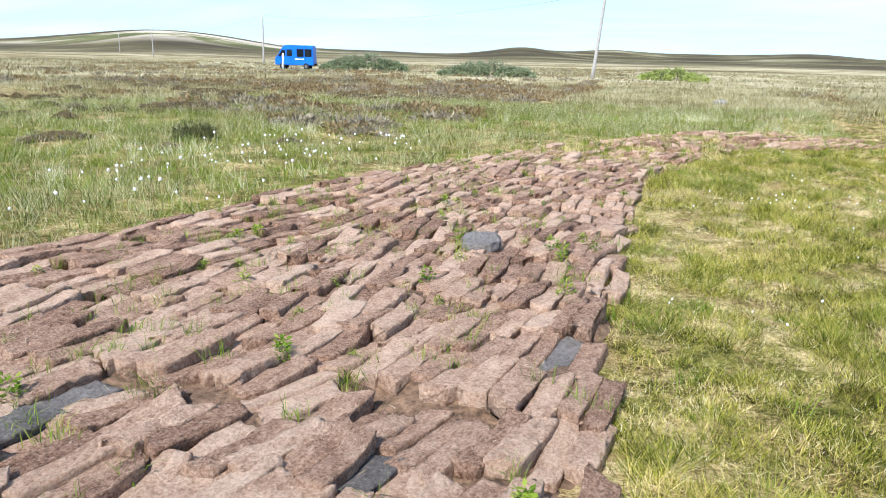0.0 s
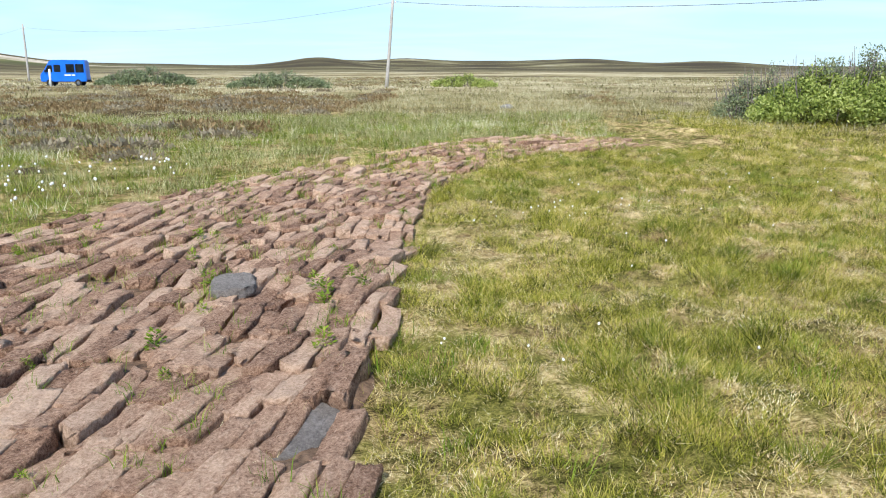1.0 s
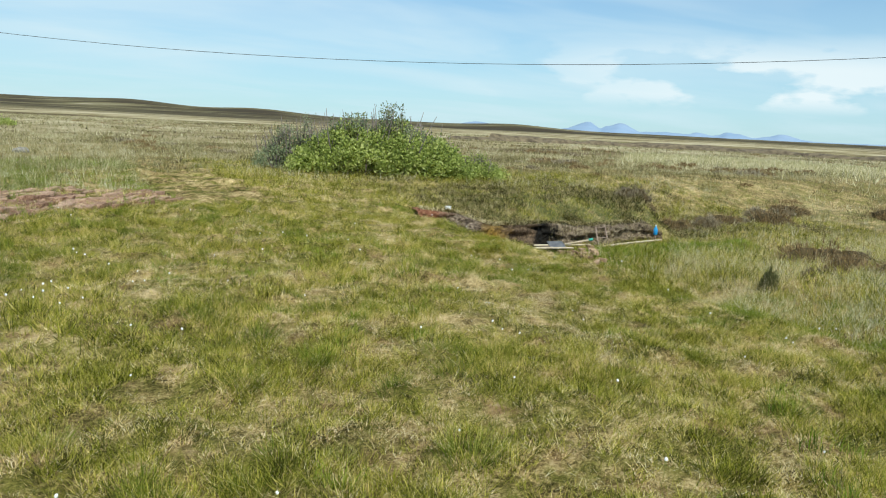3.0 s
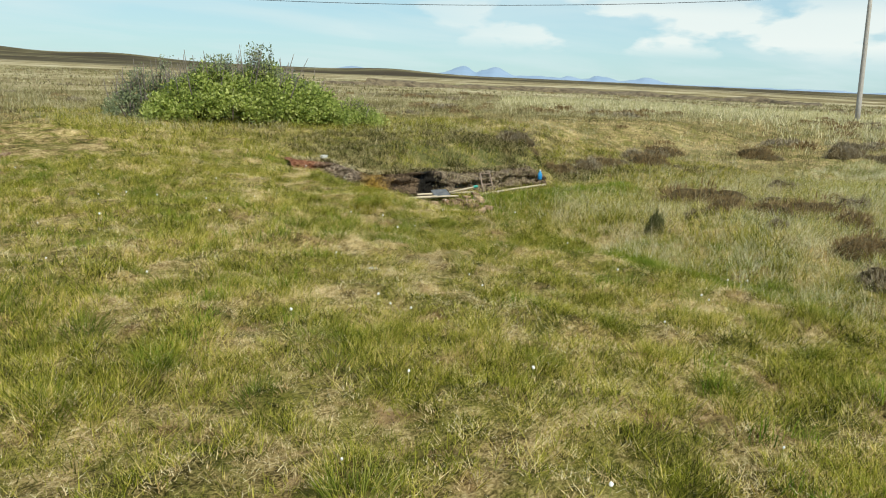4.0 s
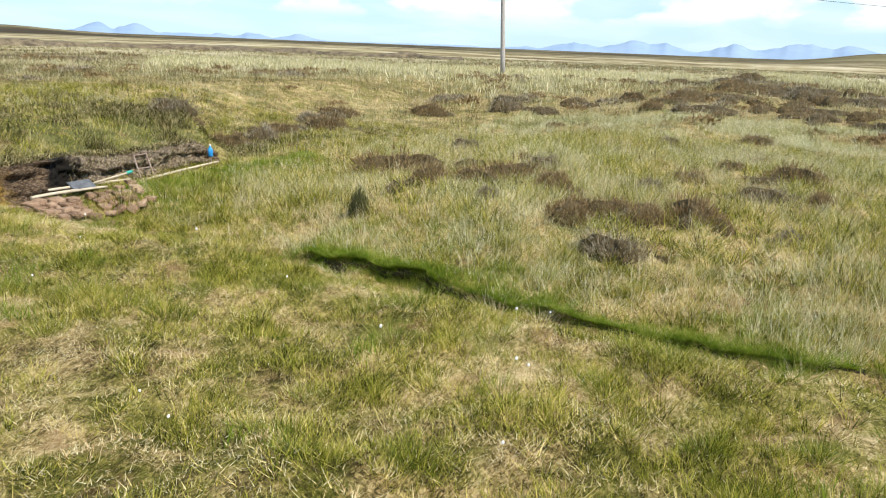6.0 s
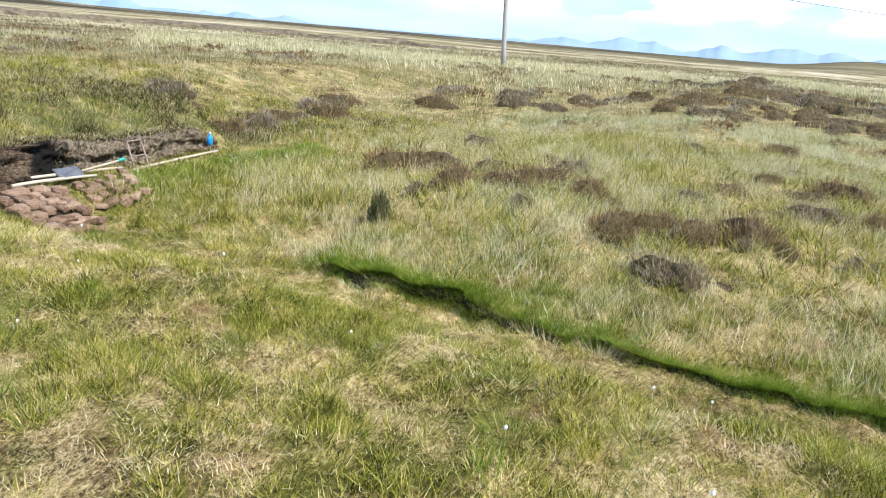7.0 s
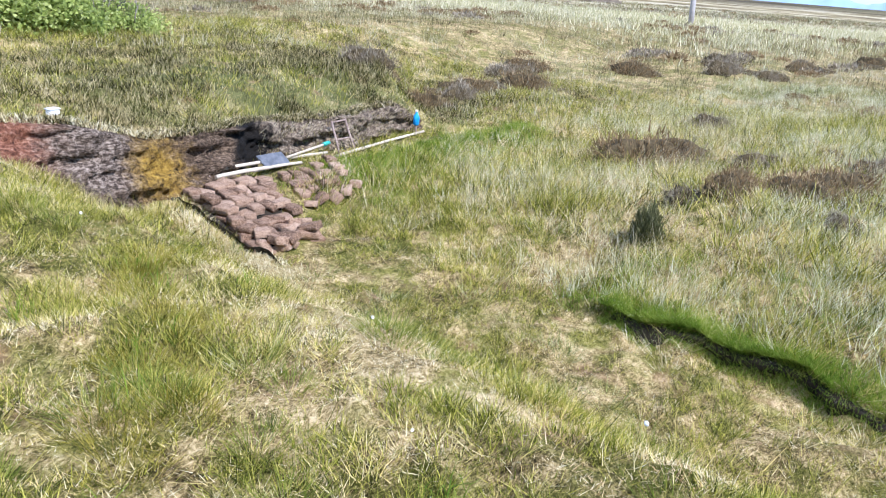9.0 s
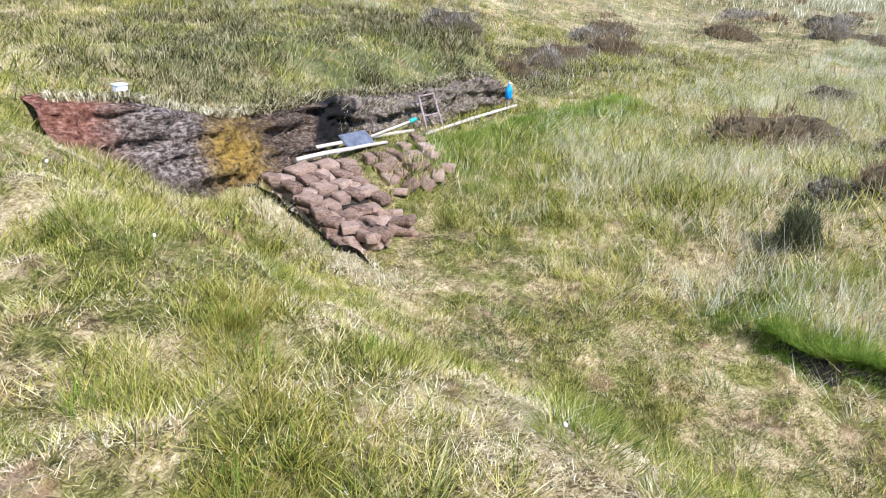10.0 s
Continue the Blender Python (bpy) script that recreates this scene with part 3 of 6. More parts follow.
ma = np.arange(24, 112, 0.12)
mrise = np.zeros_like(ma)
for a, s, e in PEAKS:
    mrise = np.maximum(mrise, e * np.exp(-np.abs((ma - a) / s) ** 1.6 * 0.6))
mrise += 0.09 * lattice(ma * 10, ma * 0, 5, 31) * smooth(0.05, 0.3, mrise) + 0.03 * lattice(ma * 10, ma * 0, 17, 32)
rows = []
for d, k in ((4000, -0.3), (4200, 0.55), (4350, 1.0), (4600, -0.3)):
    zz = d * np.tan(np.radians(np.where(k > 0, mrise * k, k))) + (lattice(ma * 10, ma * 0 + d, 9, 33) * 6 if k == 0.55 else 0)
    rows.append(np.stack([6 + d * np.sin(np.radians(ma)), 5 + d * np.cos(np.radians(ma)), zz], -1))
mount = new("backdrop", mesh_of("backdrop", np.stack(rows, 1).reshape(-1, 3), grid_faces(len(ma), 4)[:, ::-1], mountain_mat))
tagged(mount, "blue hazy mountain range on the far skyline", "mountains", kind="structure")

# the cut face of the peat bank
fx = np.arange(9.1, 16.6, 0.035)
fv = np.linspace(0, 1, 22)
FX, FV = np.meshgrid(fx, fv, indexing="ij")
foot = height(FX, wall_line(FX) - 0.45) - 0.08
crown = height(FX, wall_line(FX) + 0.16) + 0.01
depth = np.clip((crown - foot) / 0.5, 0.0, 1)
FZ = foot + (crown - foot) * FV
rag = 0.12 * np.exp(-((FX - 12.6) / 0.35) ** 2) + 0.09 * lattice(FX, FZ * 2.2, 0.35, 41) + 0.05 * np.round(2 * lattice(FX * 0.4, FZ * 3 + 0.3 * FX, 0.3, 48)) + 0.05 * lattice(FX, FZ * 2, 0.11, 42) + 0.03 * lattice(FX, FZ, 0.05, 43)
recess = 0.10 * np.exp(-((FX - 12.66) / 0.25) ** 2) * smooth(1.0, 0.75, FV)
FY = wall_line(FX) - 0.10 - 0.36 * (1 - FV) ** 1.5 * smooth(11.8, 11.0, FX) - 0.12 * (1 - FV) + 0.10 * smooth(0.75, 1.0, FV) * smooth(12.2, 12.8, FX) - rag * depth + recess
FY = np.where(FV > 0.97, wall_line(FX) + 0.2, FY)
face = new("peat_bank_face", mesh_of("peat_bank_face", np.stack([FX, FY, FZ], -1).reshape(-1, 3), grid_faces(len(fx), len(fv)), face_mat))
tagged(face, "cut peat bank face stained rust, purple-grey and yellow, sheen and recess shade painted", "peat bank", kind="structure")

# ---- builders ----
rng = np.random.default_rng(7)


def blades(base, tall, wide, lean, segs=2, curl=1.0, way=None):
    """Corners and triangles of bent grass blades that stand at base."""
    n = len(base)
    yaw = rng.uniform(0, 2 * np.pi, n)
    side = np.stack([np.cos(yaw), np.sin(yaw), np.zeros(n)], -1)
    way = rng.uniform(0, 2 * np.pi, n) if way is None else way + rng.normal(0, 0.4, n)
    over = np.stack([np.cos(way), np.sin(way), np.zeros(n)], -1) * (lean * tall)[:, None]
    up = np.array([0, 0, 1.0]) * tall[:, None]
    w = side * (wide * 0.5)[:, None]
    base = base - np.array([0, 0, 0.015])
    if segs == 1:
        v = np.stack([base - w, base + w, base + up + over], 1).reshape(-1, 3)
        return v, np.arange(3 * n).reshape(-1, 3)
    mid = base + up * 0.6 + over * 0.35 * curl
    tip = base + up * (1 - 0.25 * np.minimum(lean, 1.2))[:, None] + over
    v = np.stack([base - w, base + w, mid - w * 0.75, mid + w * 0.75, tip], 1).reshape(-1, 3)
    k = np.arange(n)[:, None] * 5
    f = np.concatenate([k + [0, 1, 3], k + [0, 3, 2], k + [2, 3, 4]], 0)
    return v, f


def on_ground(xy):
    return np.concatenate([xy, height(xy[:, 0], xy[:, 1])[:, None]], -1)


def scatter(box, per_m2, keep=None):
    n = int((box[2] - box[0]) * (box[3] - box[1]) * per_m2)
    p = rng.uniform((box[0], box[1]), (box[2], box[3]), (n, 2))
    return p if keep is None else p[rng.uniform(0, 1, n) < keep(p[:, 0], p[:, 1])]


def tufted(centres, per, radius):
    """Points strewn about each centre."""
    p = np.repeat(centres, per, 0)
    return p + rng.normal(0, 1, p.shape) * radius


def stuff(name, v, f, mat, label, category):
    return tagged(new(name, mesh_of(name, v, f, mat, True)), label, category, kind="stuff")


def part(name, bm, mat, parent, label=""):
    me = bpy.data.meshes.new(name)
    bm.to_mesh(me)
    bm.free()
    me.materials.append(mat)
    ob = new(name, me)
    ob.parent = parent
    if label:
        tagged(ob, label)
    return ob


def thing(name, m, label, category, group=""):
    ob = new(name)
    ob.empty_display_size = 0.1
    ob.matrix_world = m
    return tagged(ob, label, category, group)


def tube(bm, a, b, r0, r1=None, sides=8, bend=0.0, steps=1):
    """A round bar from a to b, if wished tapered and bent."""
    a, b = Vector(a), Vector(b)
    r1 = r0 if r1 is None else r1
    d = (b - a).normalized()
    s = d.orthogonal().normalized()
    t = d.cross(s)
    rings = []
    for i in range(steps + 1):
        k = i / steps
        c = a.lerp(b, k) + s * bend * math.sin(k * math.pi)
        r = r0 + (r1 - r0) * k
        rings.append([bm.verts.new(c + (s * math.cos(q) + t * math.sin(q)) * r) for q in (2 * math.pi * j / sides for j in range(sides))])
    for p, q in zip(rings, rings[1:]):
        for j in range(sides):
            bm.faces.new((p[j], p[(j + 1) % sides], q[(j + 1) % sides], q[j])).smooth = True
    bm.faces.new(rings[0][::-1])
    bm.faces.new(rings[-1])
    return bm


def block(bm, lo, hi, bevel=0.0):
    g = bmesh.ops.create_cube(bm, size=1)["verts"]
    lo, hi = Vector(lo), Vector(hi)
    for v in g:
        v.co = Vector((lo[i] + (v.co[i] + 0.5) * (hi[i] - lo[i]) for i in range(3)))
    if bevel:
        es = {e for v in g for e in v.link_edges}
        bmesh.ops.bevel(bm, geom=list(es), offset=bevel, segments=2, affect='EDGES')
    return bm


# ---- the spread peats ----
LEFT_Y, LEFT_X = [-2.2, 0.9, 3.7, 6.9, 9.3, 12.3, 14.5, 15.6], [-3.75, -3.46, -3.03, -2.43, -1.95, -0.5, 0.8, 2.9]
RIGHT_Y, RIGHT_X = [-2.2, -0.5, 1.7, 3.2, 7.5, 9.9, 11.4, 12.3, 13.4, 14.6, 15.6], [1.75, 1.36, 1.0, 0.84, 0.62, 1.14, 1.75, 3.1, 4.25, 4.0, 3.2]


def strip_left(y):
    return np.interp(y, LEFT_Y, LEFT_X)


def strip_right(y):
    return np.interp(y, RIGHT_Y, RIGHT_X)


def in_strip(x, y, grow=0.0):
    return (x > strip_left(y) - grow) & (x < strip_right(y) + grow) & (y > -2.3 - grow) & (y < 15.2 + grow)


def peat_shape(seed, fine=False, wear=1.0):
    """A spade-cut peat of unit size, slumped and worn: corners and faces."""
    rr = np.random.default_rng(seed)
    corner = np.array([(-0.48, -0.5), (0.48, -0.5), (0.50, 0.05), (0.50, 0.44), (0.475, 0.5), (0.18, 0.51), (-0.16, 0.51), (-0.47, 0.5), (-0.50, 0.43)])
    prof = corner
    ys = np.array([-0.5, -0.485, -0.33, -0.14, 0.08, 0.30, 0.485, 0.5])
    if fine:
        prof = np.concatenate([np.stack([a + (b - a) * t for t in (np.arange(k) / k)]) for a, b, k in zip(corner, np.roll(corner, -1, 0), (1, 2, 2, 1, 2, 2, 2, 1, 1))])
        ys = np.concatenate([[-0.5, -0.488], np.linspace(-0.43, 0.43, 11), [0.488, 0.5]])
    bow, skew, sag = rr.normal(0, 0.06), rr.normal(0, 0.35), rr.normal(0, 0.08)
    wide = 1 + np.interp(np.linspace(0, 1, len(ys)), np.linspace(0, 1, 6), rr.normal(0, 0.03, 6))
    rough = (0.5 if fine else 1.0) * wear
    bow, skew, sag = bow * wear, skew * wear, sag * wear
    v = []
    for i, yy in enumerate(ys):
        k = 0.94 if i in (0, len(ys) - 1) else 1.0
        for q in prof * k * wide[i]:
            crust = 0.07 * noise.noise(Vector((q[0] * 3.2 + seed, yy * 9, q[1] * 2))) + (0.07 * noise.noise(Vector((q[0] * 9 + seed, yy * 26, q[1] * 6))) if fine else 0)
            crust = crust * wear
            v.append((q[0] + bow * (1 - 4 * yy * yy) + rr.normal(0, 0.028) * rough + 0.5 * crust * np.sign(q[0]), yy + skew * q[0] * 0.25 + rr.normal(0, 0.010) * rough,
                      q[1] + sag * (4 * yy * yy - 0.4) + (rr.normal(0, 0.05) * rough + crust) * (q[1] > 0)))
    f = []
    m = len(prof)
    for i in range(len(ys) - 1):
        for j in range(m):
            a, b = i * m + j, i * m + (j + 1) % m
            f.append((a, b, b + m))
            f.append((a, b + m, a + m))
    for j in range(1, m - 1):
        f.append((0, j + 1, j))
        e = (len(ys) - 1) * m
        f.append((e, e + j, e + j + 1))
    return np.array(v), np.array(f)


SHAPES = [peat_shape(100 + k) for k in range(14)]
FINE = [peat_shape(100 + k, True) for k in range(14)]
PEAT = (0.138, 0.455, 0.095)
DRY = [mesh_of("peat", v * PEAT, f[:, ::-1], peat_mat, True) for v, f in FINE]
GREY = [mesh_of("peat", v * (0.14, 0.45, 0.08), f[:, ::-1], grey_peat_mat, True) for v, f in FINE]
spots = []
yrow = -2.0
while yrow < 15.2:
    x = strip_left(yrow) + rng.uniform(0, 0.12)
    end = strip_right(yrow) + rng.uniform(-0.06, 0.07) * float(smooth(9.0, 5.0, yrow))
    while x < end - 0.08:
        k = rng.uniform(0.74, 1.15)
        yy = yrow + rng.normal(0, 0.05) + 0.17 * lattice(x, yrow, 0.6, 51)
        yaw = -4 - 14 * lattice(x, yy, 1.3, 52) + rng.normal(0, 4.5) - (25 if yy > 11.5 else 0)
        gone = rng.uniform() < 0.0 + 0.05 * float(smooth(0.45, 0.8, lattice(x, yy, 0.9, 53))) + 0.62 * float(smooth(7.5, 11.0, yy)) * float(smooth(-0.35, 0.25, lattice(x, yy, 0.8, 55)))
        ln = rng.uniform(0.90, 1.14)
        if not gone:
            spots.append((x, yy, yaw, k, ln, rng.normal(0, 5.5), rng.normal(0, 2.6), rng.uniform(-0.022, 0.020), rng.uniform() < 0.04 + 0.12 * float(smooth(0.55, 0.8, lattice(x, yy, 1.1, 54)))))
        x += 0.140 * k
    yrow += 0.44
GREY_AT = [(-0.44, 1.45), (-0.24, 1.88), (-0.56, 4.16), (-0.39, 4.6), (-0.87, -0.43), (-0.48, -0.52), (0.43, -0.62), (0.86, 0.65), (-1.07, -0.91)]
spots = [s[:8] + (any(math.hypot(s[0] - gx, s[1] - gy) < 0.19 and abs(s[0] - gx) < 0.08 for gx, gy in GREY_AT) or s[8] and s[1] > 4,) for s in spots]
NEAR_Y = sorted(s[1] for s in spots)[min(290, len(spots) - 1)]
far_v, far_f, base_n = [], [], 0
for i, (x, y, yaw, k, ln, roll, pitch, lift, grey) in enumerate(spots):
    m = pose(x, y, float(height(x, y)) + 0.032 + lift - 0.035 * float(smooth(6.0, 9.5, y)), pitch, roll, yaw) @ Matrix.Diagonal((k, ln, rng.uniform(0.85, 1.2), 1))
    if y < NEAR_Y:
        ob = new("peat", (GREY if grey else DRY)[i % 14])
        ob.matrix_world = m
        tagged(ob, "grey weathered cut peat lying among brown ones" if grey else "brown dried cut peat lying flat in rows on turf", "peat", "cut peats spread to dry")
    else:
        v, f = SHAPES[i % 14]
        v = v * PEAT
        far_v.append(v @ np.array(m.to_3x3()).T + np.array(m.translation))
        far_f.append(f[:, ::-1] + base_n)
        base_n += len(v)
stuff("spread_peats", np.concatenate(far_v), np.concatenate(far_f), peat_mat, "brown cut peats spread along a drying strip on the moor", "peats")

# crumbled peat lying under and between the blocks
cu, cv = np.linspace(0, 1, 70), np.arange(-2.3, 9.0, 0.06)
CU, CV = np.meshgrid(cu, cv, indexing="ij")
CX = strip_left(CV) - 0.02 + (strip_right(CV) - strip_left(CV) - 0.05 + 0.09 * lattice(CV, CV * 0, 0.3, 29)) * CU
crumbs = new("peat_crumbs", mesh_of("peat_crumbs", np.stack([CX, CV, height(CX, CV) + 0.026 + 0.012 * lattice(CX, CV, 0.09, 56) - 0.03 * (np.abs(CU - 0.5) > 0.49) - 0.06 * smooth(7.0, 9.0, CV) * (0.5 + lattice(CX, CV, 0.5, 49))], -1).reshape(-1, 3), grid_faces(70, len(cv))[:, ::-1], crumb_mat))
tagged(crumbs, "dark crumbled peat lying between the drying blocks", "peat crumbs", kind="stuff")

# one broad grey slab on top
slab_v, slab_f = peat_shape(77, True)
slab = new("peat_slab", mesh_of("peat_slab", np.stack([slab_v[:, 0] * 0.30 * np.sqrt(np.clip(1.2 - 3.4 * slab_v[:, 1] ** 2, 0.25, 1)), slab_v[:, 1] * 0.34, slab_v[:, 2] * 0.08], -1), slab_f[:, ::-1], grey_peat_mat, True))
slab.matrix_world = pose(-0.2, 2.55, 0.125, 3, -4, 20)
tagged(slab, "broad grey peat slab lying on top of brown peats", "peat", "cut peats spread to dry")

# ---- freshly cut peats in the cutting ----
FRESH = [mesh_of("peat", v * (0.152, 0.225, 0.085), f[:, ::-1], fresh_peat_mat, True) for v, f in [peat_shape(300 + k, False, 0.4) for k in range(8)]]


def lay_peats(corner, along, across, nu, nv, fall, messy, layers, taper=0.0):
    c, u, w = Vector(corner), Vector(along), Vector(across)
    for i in range(nu):
        for j in range(nv):
            mess = messy * (max(j - 1, 0) / max(nv - 2, 1)) ** 1.8
            if rng.uniform() < 0.25 * mess:
                continue
            for lay in range(layers if i == 0 or mess > 0.5 and rng.uniform() < 0.3 else 1):
                p = c + u * ((i + 0.5) / nu * (1 - taper * j / nv)) + w * (j + 0.5) / nv + Vector((*rng.normal(0, 0.02 + 0.06 * mess, 2), 0))
                z = float(height(p.x, p.y)) + 0.055 + rng.normal(0, 0.014) + 0.09 * lay + fall * j / nv
                ob = new("fresh_peat", FRESH[int(rng.integers(8))])
                yaw = math.degrees(math.atan2(w.y, w.x)) - 90 + rng.normal(0, 4 + 35 * mess)
                ob.matrix_world = pose(p.x, p.y, z, rng.normal(0, 4 + 22 * mess), rng.normal(0, 5 + 22 * mess), yaw) @ Matrix.Diagonal((rng.uniform(0.85, 1.15), rng.uniform(0.8, 1.15), rng.uniform(0.85, 1.15), 1))
                tagged(ob, "dark moist freshly cut peat in a low pile", "peat", "freshly cut peats")


lay_peats((11.16, 13.06, 0), (1.26, 0.04, 0), (-0.02, -1.85, 0), 7, 8, 0.0, 0.55, 2, 0.42)
lay_peats((12.62, 13.02, 0), (1.05, 0.06, 0), (-0.30, -1.0, 0), 5, 4, 0.0, 0.7, 1)

# crumbled floor under the pile, its black colour standing in for shade in the gaps
cu, cv = np.linspace(0, 1, 30), np.linspace(13.15, 11.4, 50)
CU, CV = np.meshgrid(cu, cv, indexing="ij")
CX = 11.04 + CU * (1.32 - 0.34 * (13.1 - CV))
CZ = height(CX, CV) + 0.02 + 0.015 * lattice(CX, CV, 0.08, 36) - 0.06 * (np.abs(CU - 0.5) > 0.48)
pile_floor = new("pile_crumbs", mesh_of("pile_crumbs", np.stack([CX, CV, CZ], -1).reshape(-1, 3), grid_faces(30, 50), soil_shade_mat))
tagged(pile_floor, "peat crumbs under the fresh pile, blackened as shade in the gaps", "peat crumbs", kind="stuff")

# dark cut side of the pit along the pile
eu, ev = np.linspace(10.75, 12.95, 60), np.linspace(0, 1, 6)
EU, EV = np.meshgrid(eu, ev, indexing="ij")
EX = 11.02 + 0.06 * lattice(EU, EU * 0, 0.25, 88) + 0.05 * EV + 0.02 * lattice(EU, EV, 0.1, 89)
EZ = height(EX, EU) - 0.10 + 0.19 * (1 - EV) * smooth(10.75, 11.2, EU)
pit_side = new("pit_side", mesh_of("pit_side", np.stack([EX, EU, EZ], -1).reshape(-1, 3), grid_faces(60, 6)[:, ::-1], soil_shade_mat))
tagged(pit_side, "dark wet peat side of the shallow pit", "peat bank", kind="structure")

# ---- grass and heath ----
# heather cushions: place, size and whether brown or grey
HEATH = [(17.9, 10.1, 1.5, 0), (15.6, 8.3, 0.6, 1), (15.8, 7.9, 0.8, 0), (16.3, 7.2, 0.95, 0), (17.0, 6.9, 1.05, 0), (18.4, 6.7, 0.7, 1), (19.0, 7.4, 0.4, 0), (16.6, 5.9, 0.85, 0),
         (15.2, 6.5, 0.5, 1), (15.2, 5.1, 0.9, 0), (15.7, 4.6, 0.75, 0), (15.5, 4.0, 0.65, 0), (16.1, 3.4, 1.1, 0), (15.6, 2.9, 0.55, 0), (14.1, 4.1, 0.8, 1), (19.4, 4.1, 0.8, 0),
         (18.1, 4.5, 0.55, 1), (21.1, 3.5, 0.55, 0), (23.3, 3.1, 0.6, 0), (20.7, 2.2, 1.15, 0), (27.3, 3.6, 1.0, 0), (24.7, 5.6, 0.85, 1), (26.1, 8.0, 0.9, 0), (37.1, 12.2, 1.9, 0),
         (39.1, 10.2, 1.75, 0), (33.7, 8.1, 1.0, 0), (33.7, 14.1, 1.3, 1), (32.7, 12.1, 1.0, 1), (22.4, 10.4, 1.1, 1), (18.4, 8.2, 0.7, 1), (29.6, 15.6, 1.5, 0), (27.2, 18.2, 1.5, 0),
         (24.8, 17.6, 1.4, 1), (31.8, 13.4, 1.4, 1), (18.5, 1.7, 0.6, 0), (18.5, 2.6, 0.8, 1), (15.7, 2.0, 0.55, 1), (20.2, 15.6, 1.2, 1), (21.6, 16.2, 1.3, 0), (18.6, 15.4, 1.0, 0), (17.3, 15.9, 0.9, 1), (23.4, 15.8, 1.4, 0)]
# the broad heath past the pole
HEATH += [(48.2, 7.1, 3.2, 0), (43.9, 5.6, 3.2, 0), (43.0, 3.9, 3.1, 0), (42.2, 2.3, 3.1, 0), (41.6, 1.1, 2.7, 0), (33.7, 5.9, 2.2, 0), (36.2, 7.3, 2.3, 1), (34.5, 2.9, 2.0, 0), (33.3, 1.0, 1.9, 0), (50.8, 9.6, 2.7, 0), (36.5, 4.4, 2.1, 1), (35.8, 2.0, 2.3, 1), (46.0, 2.8, 3.0, 0), (39.0, 3.2, 2.4, 0), (45.0, -0.5, 2.8, 1), (38.5, 6.0, 2.0, 0)]



def bare(x, y):
    """Where nothing grows: under the peats, on the cut face and beneath the fresh pile."""
    pile = (x > 11.06) & (x < 12.48 - 0.31 * (13.1 - y)) & (y > 11.15) & (y < 13.2)
    w = wall_line(x)
    wall = (x > 9.1) & (x < 16.2) & (y > w - 0.50 * smooth(12.2, 11.2, x) - 0.12) & (y < w + 0.16)
    return pile | wall


def thin(x, y):
    """Share of turf left: worn straw patches are thin."""
    return np.clip(0.75 + 0.75 * lattice(x, y, 0.45, 61) + 0.3 * lattice(x, y, 0.16, 62), 0.06, 1) * (1 - 0.8 * worn(x, y))


def worn(x, y):
    """Pale patches of dead moss and matted straw."""
    return smooth(0.15, 0.5, 0.7 * lattice(x, y, 0.42, 71) + 0.5 * lattice(x, y, 0.17, 72) + 0.3 * lattice(x, y, 2.6, 73))


def mossy(x, y):
    """The dark mossy top of the uncut bank."""
    w = wall_line(x)
    depth = y - w + 0.9 * lattice(x, y, 1.5, 58) + 0.5 * lattice(x, y, 0.5, 38)
    share = 0.95 * smooth(11.0, 1.5, depth) * smooth(8.6, 11.8, x + 1.2 * lattice(x, y, 0.9, 39)) * smooth(27.0, 17.0, x + 2.2 * lattice(x, y, 1.2, 37)) * np.clip(0.6 + 1.5 * lattice(x, y, 0.6, 36), 0.05, 1)
    return (y > w) & (share > rng.uniform(0, 1, np.shape(x)))


def field(x, y):
    ok = ~in_strip(x, y, -0.03 + 0.07 * lattice(x, y, 0.2, 28)) & ~bare(x, y)
    for hx, hy, hs, _ in HEATH:
        ok = ok & (np.hypot(x - hx, y - hy) > 0.42 * hs)
    return ok




def sward(x, y, pale=0.0):
    """Which growth a tuft belongs to: 0 fresh green, 1 mixed, 2 bleached."""
    c = 0.85 * lattice(x, y, 0.27, 31) + 0.50 * lattice(x, y, 0.12, 32) + 0.34 * lattice(x, y, 1.15, 33) + rng.normal(0, 1, np.shape(x)) * (0.24 + 0.26 * smooth(5.5, 3.5, x)) + pale - 0.08 * smooth(5.5, 3.5, x)
    return np.where(c < -0.10, 0, np.where(c < 0.22, 1, 2))


SWARD = ((fresh_mat, 1.42, 0.75, "fresh green turf grass in small clumps"), (turf_mat, 1.0, 1.0, "short green and straw-coloured moorland turf"), (cream_mat, 0.45, 1.25, "short bleached turf in pale patches"))


def grow(name, centres, per, radius, low, high, wide, pale=0.0, swell=None, segs=2):
    """Tufts of the three growths over the given centres."""
    kind = sward(centres[:, 0], centres[:, 1], pale)
    for k, (mat, tall, lean, label) in enumerate(SWARD):
        c = centres[kind == k]
        p = tufted(c, per, radius)
        off = p - np.repeat(c, per, 0)
        fan = np.arctan2(off[:, 1], off[:, 0])
        ok = field(p[:, 0], p[:, 1])
        p, fan = p[ok], fan[ok]
        n = len(p)
        t = rng.uniform(low, high, n) * tall * (1 + 0.35 * lattice(p[:, 0], p[:, 1], 0.28, 60))
        if swell is not None:
            t = t * swell(p[:, 0], p[:, 1])
        v, f = blades(on_ground(p), t, rng.uniform(wide * 0.65, wide * 1.35, n), np.abs(rng.normal(lean, 0.40, n)), segs, 1.0, fan)
        stuff(name, v, f, mat, label, "grass")


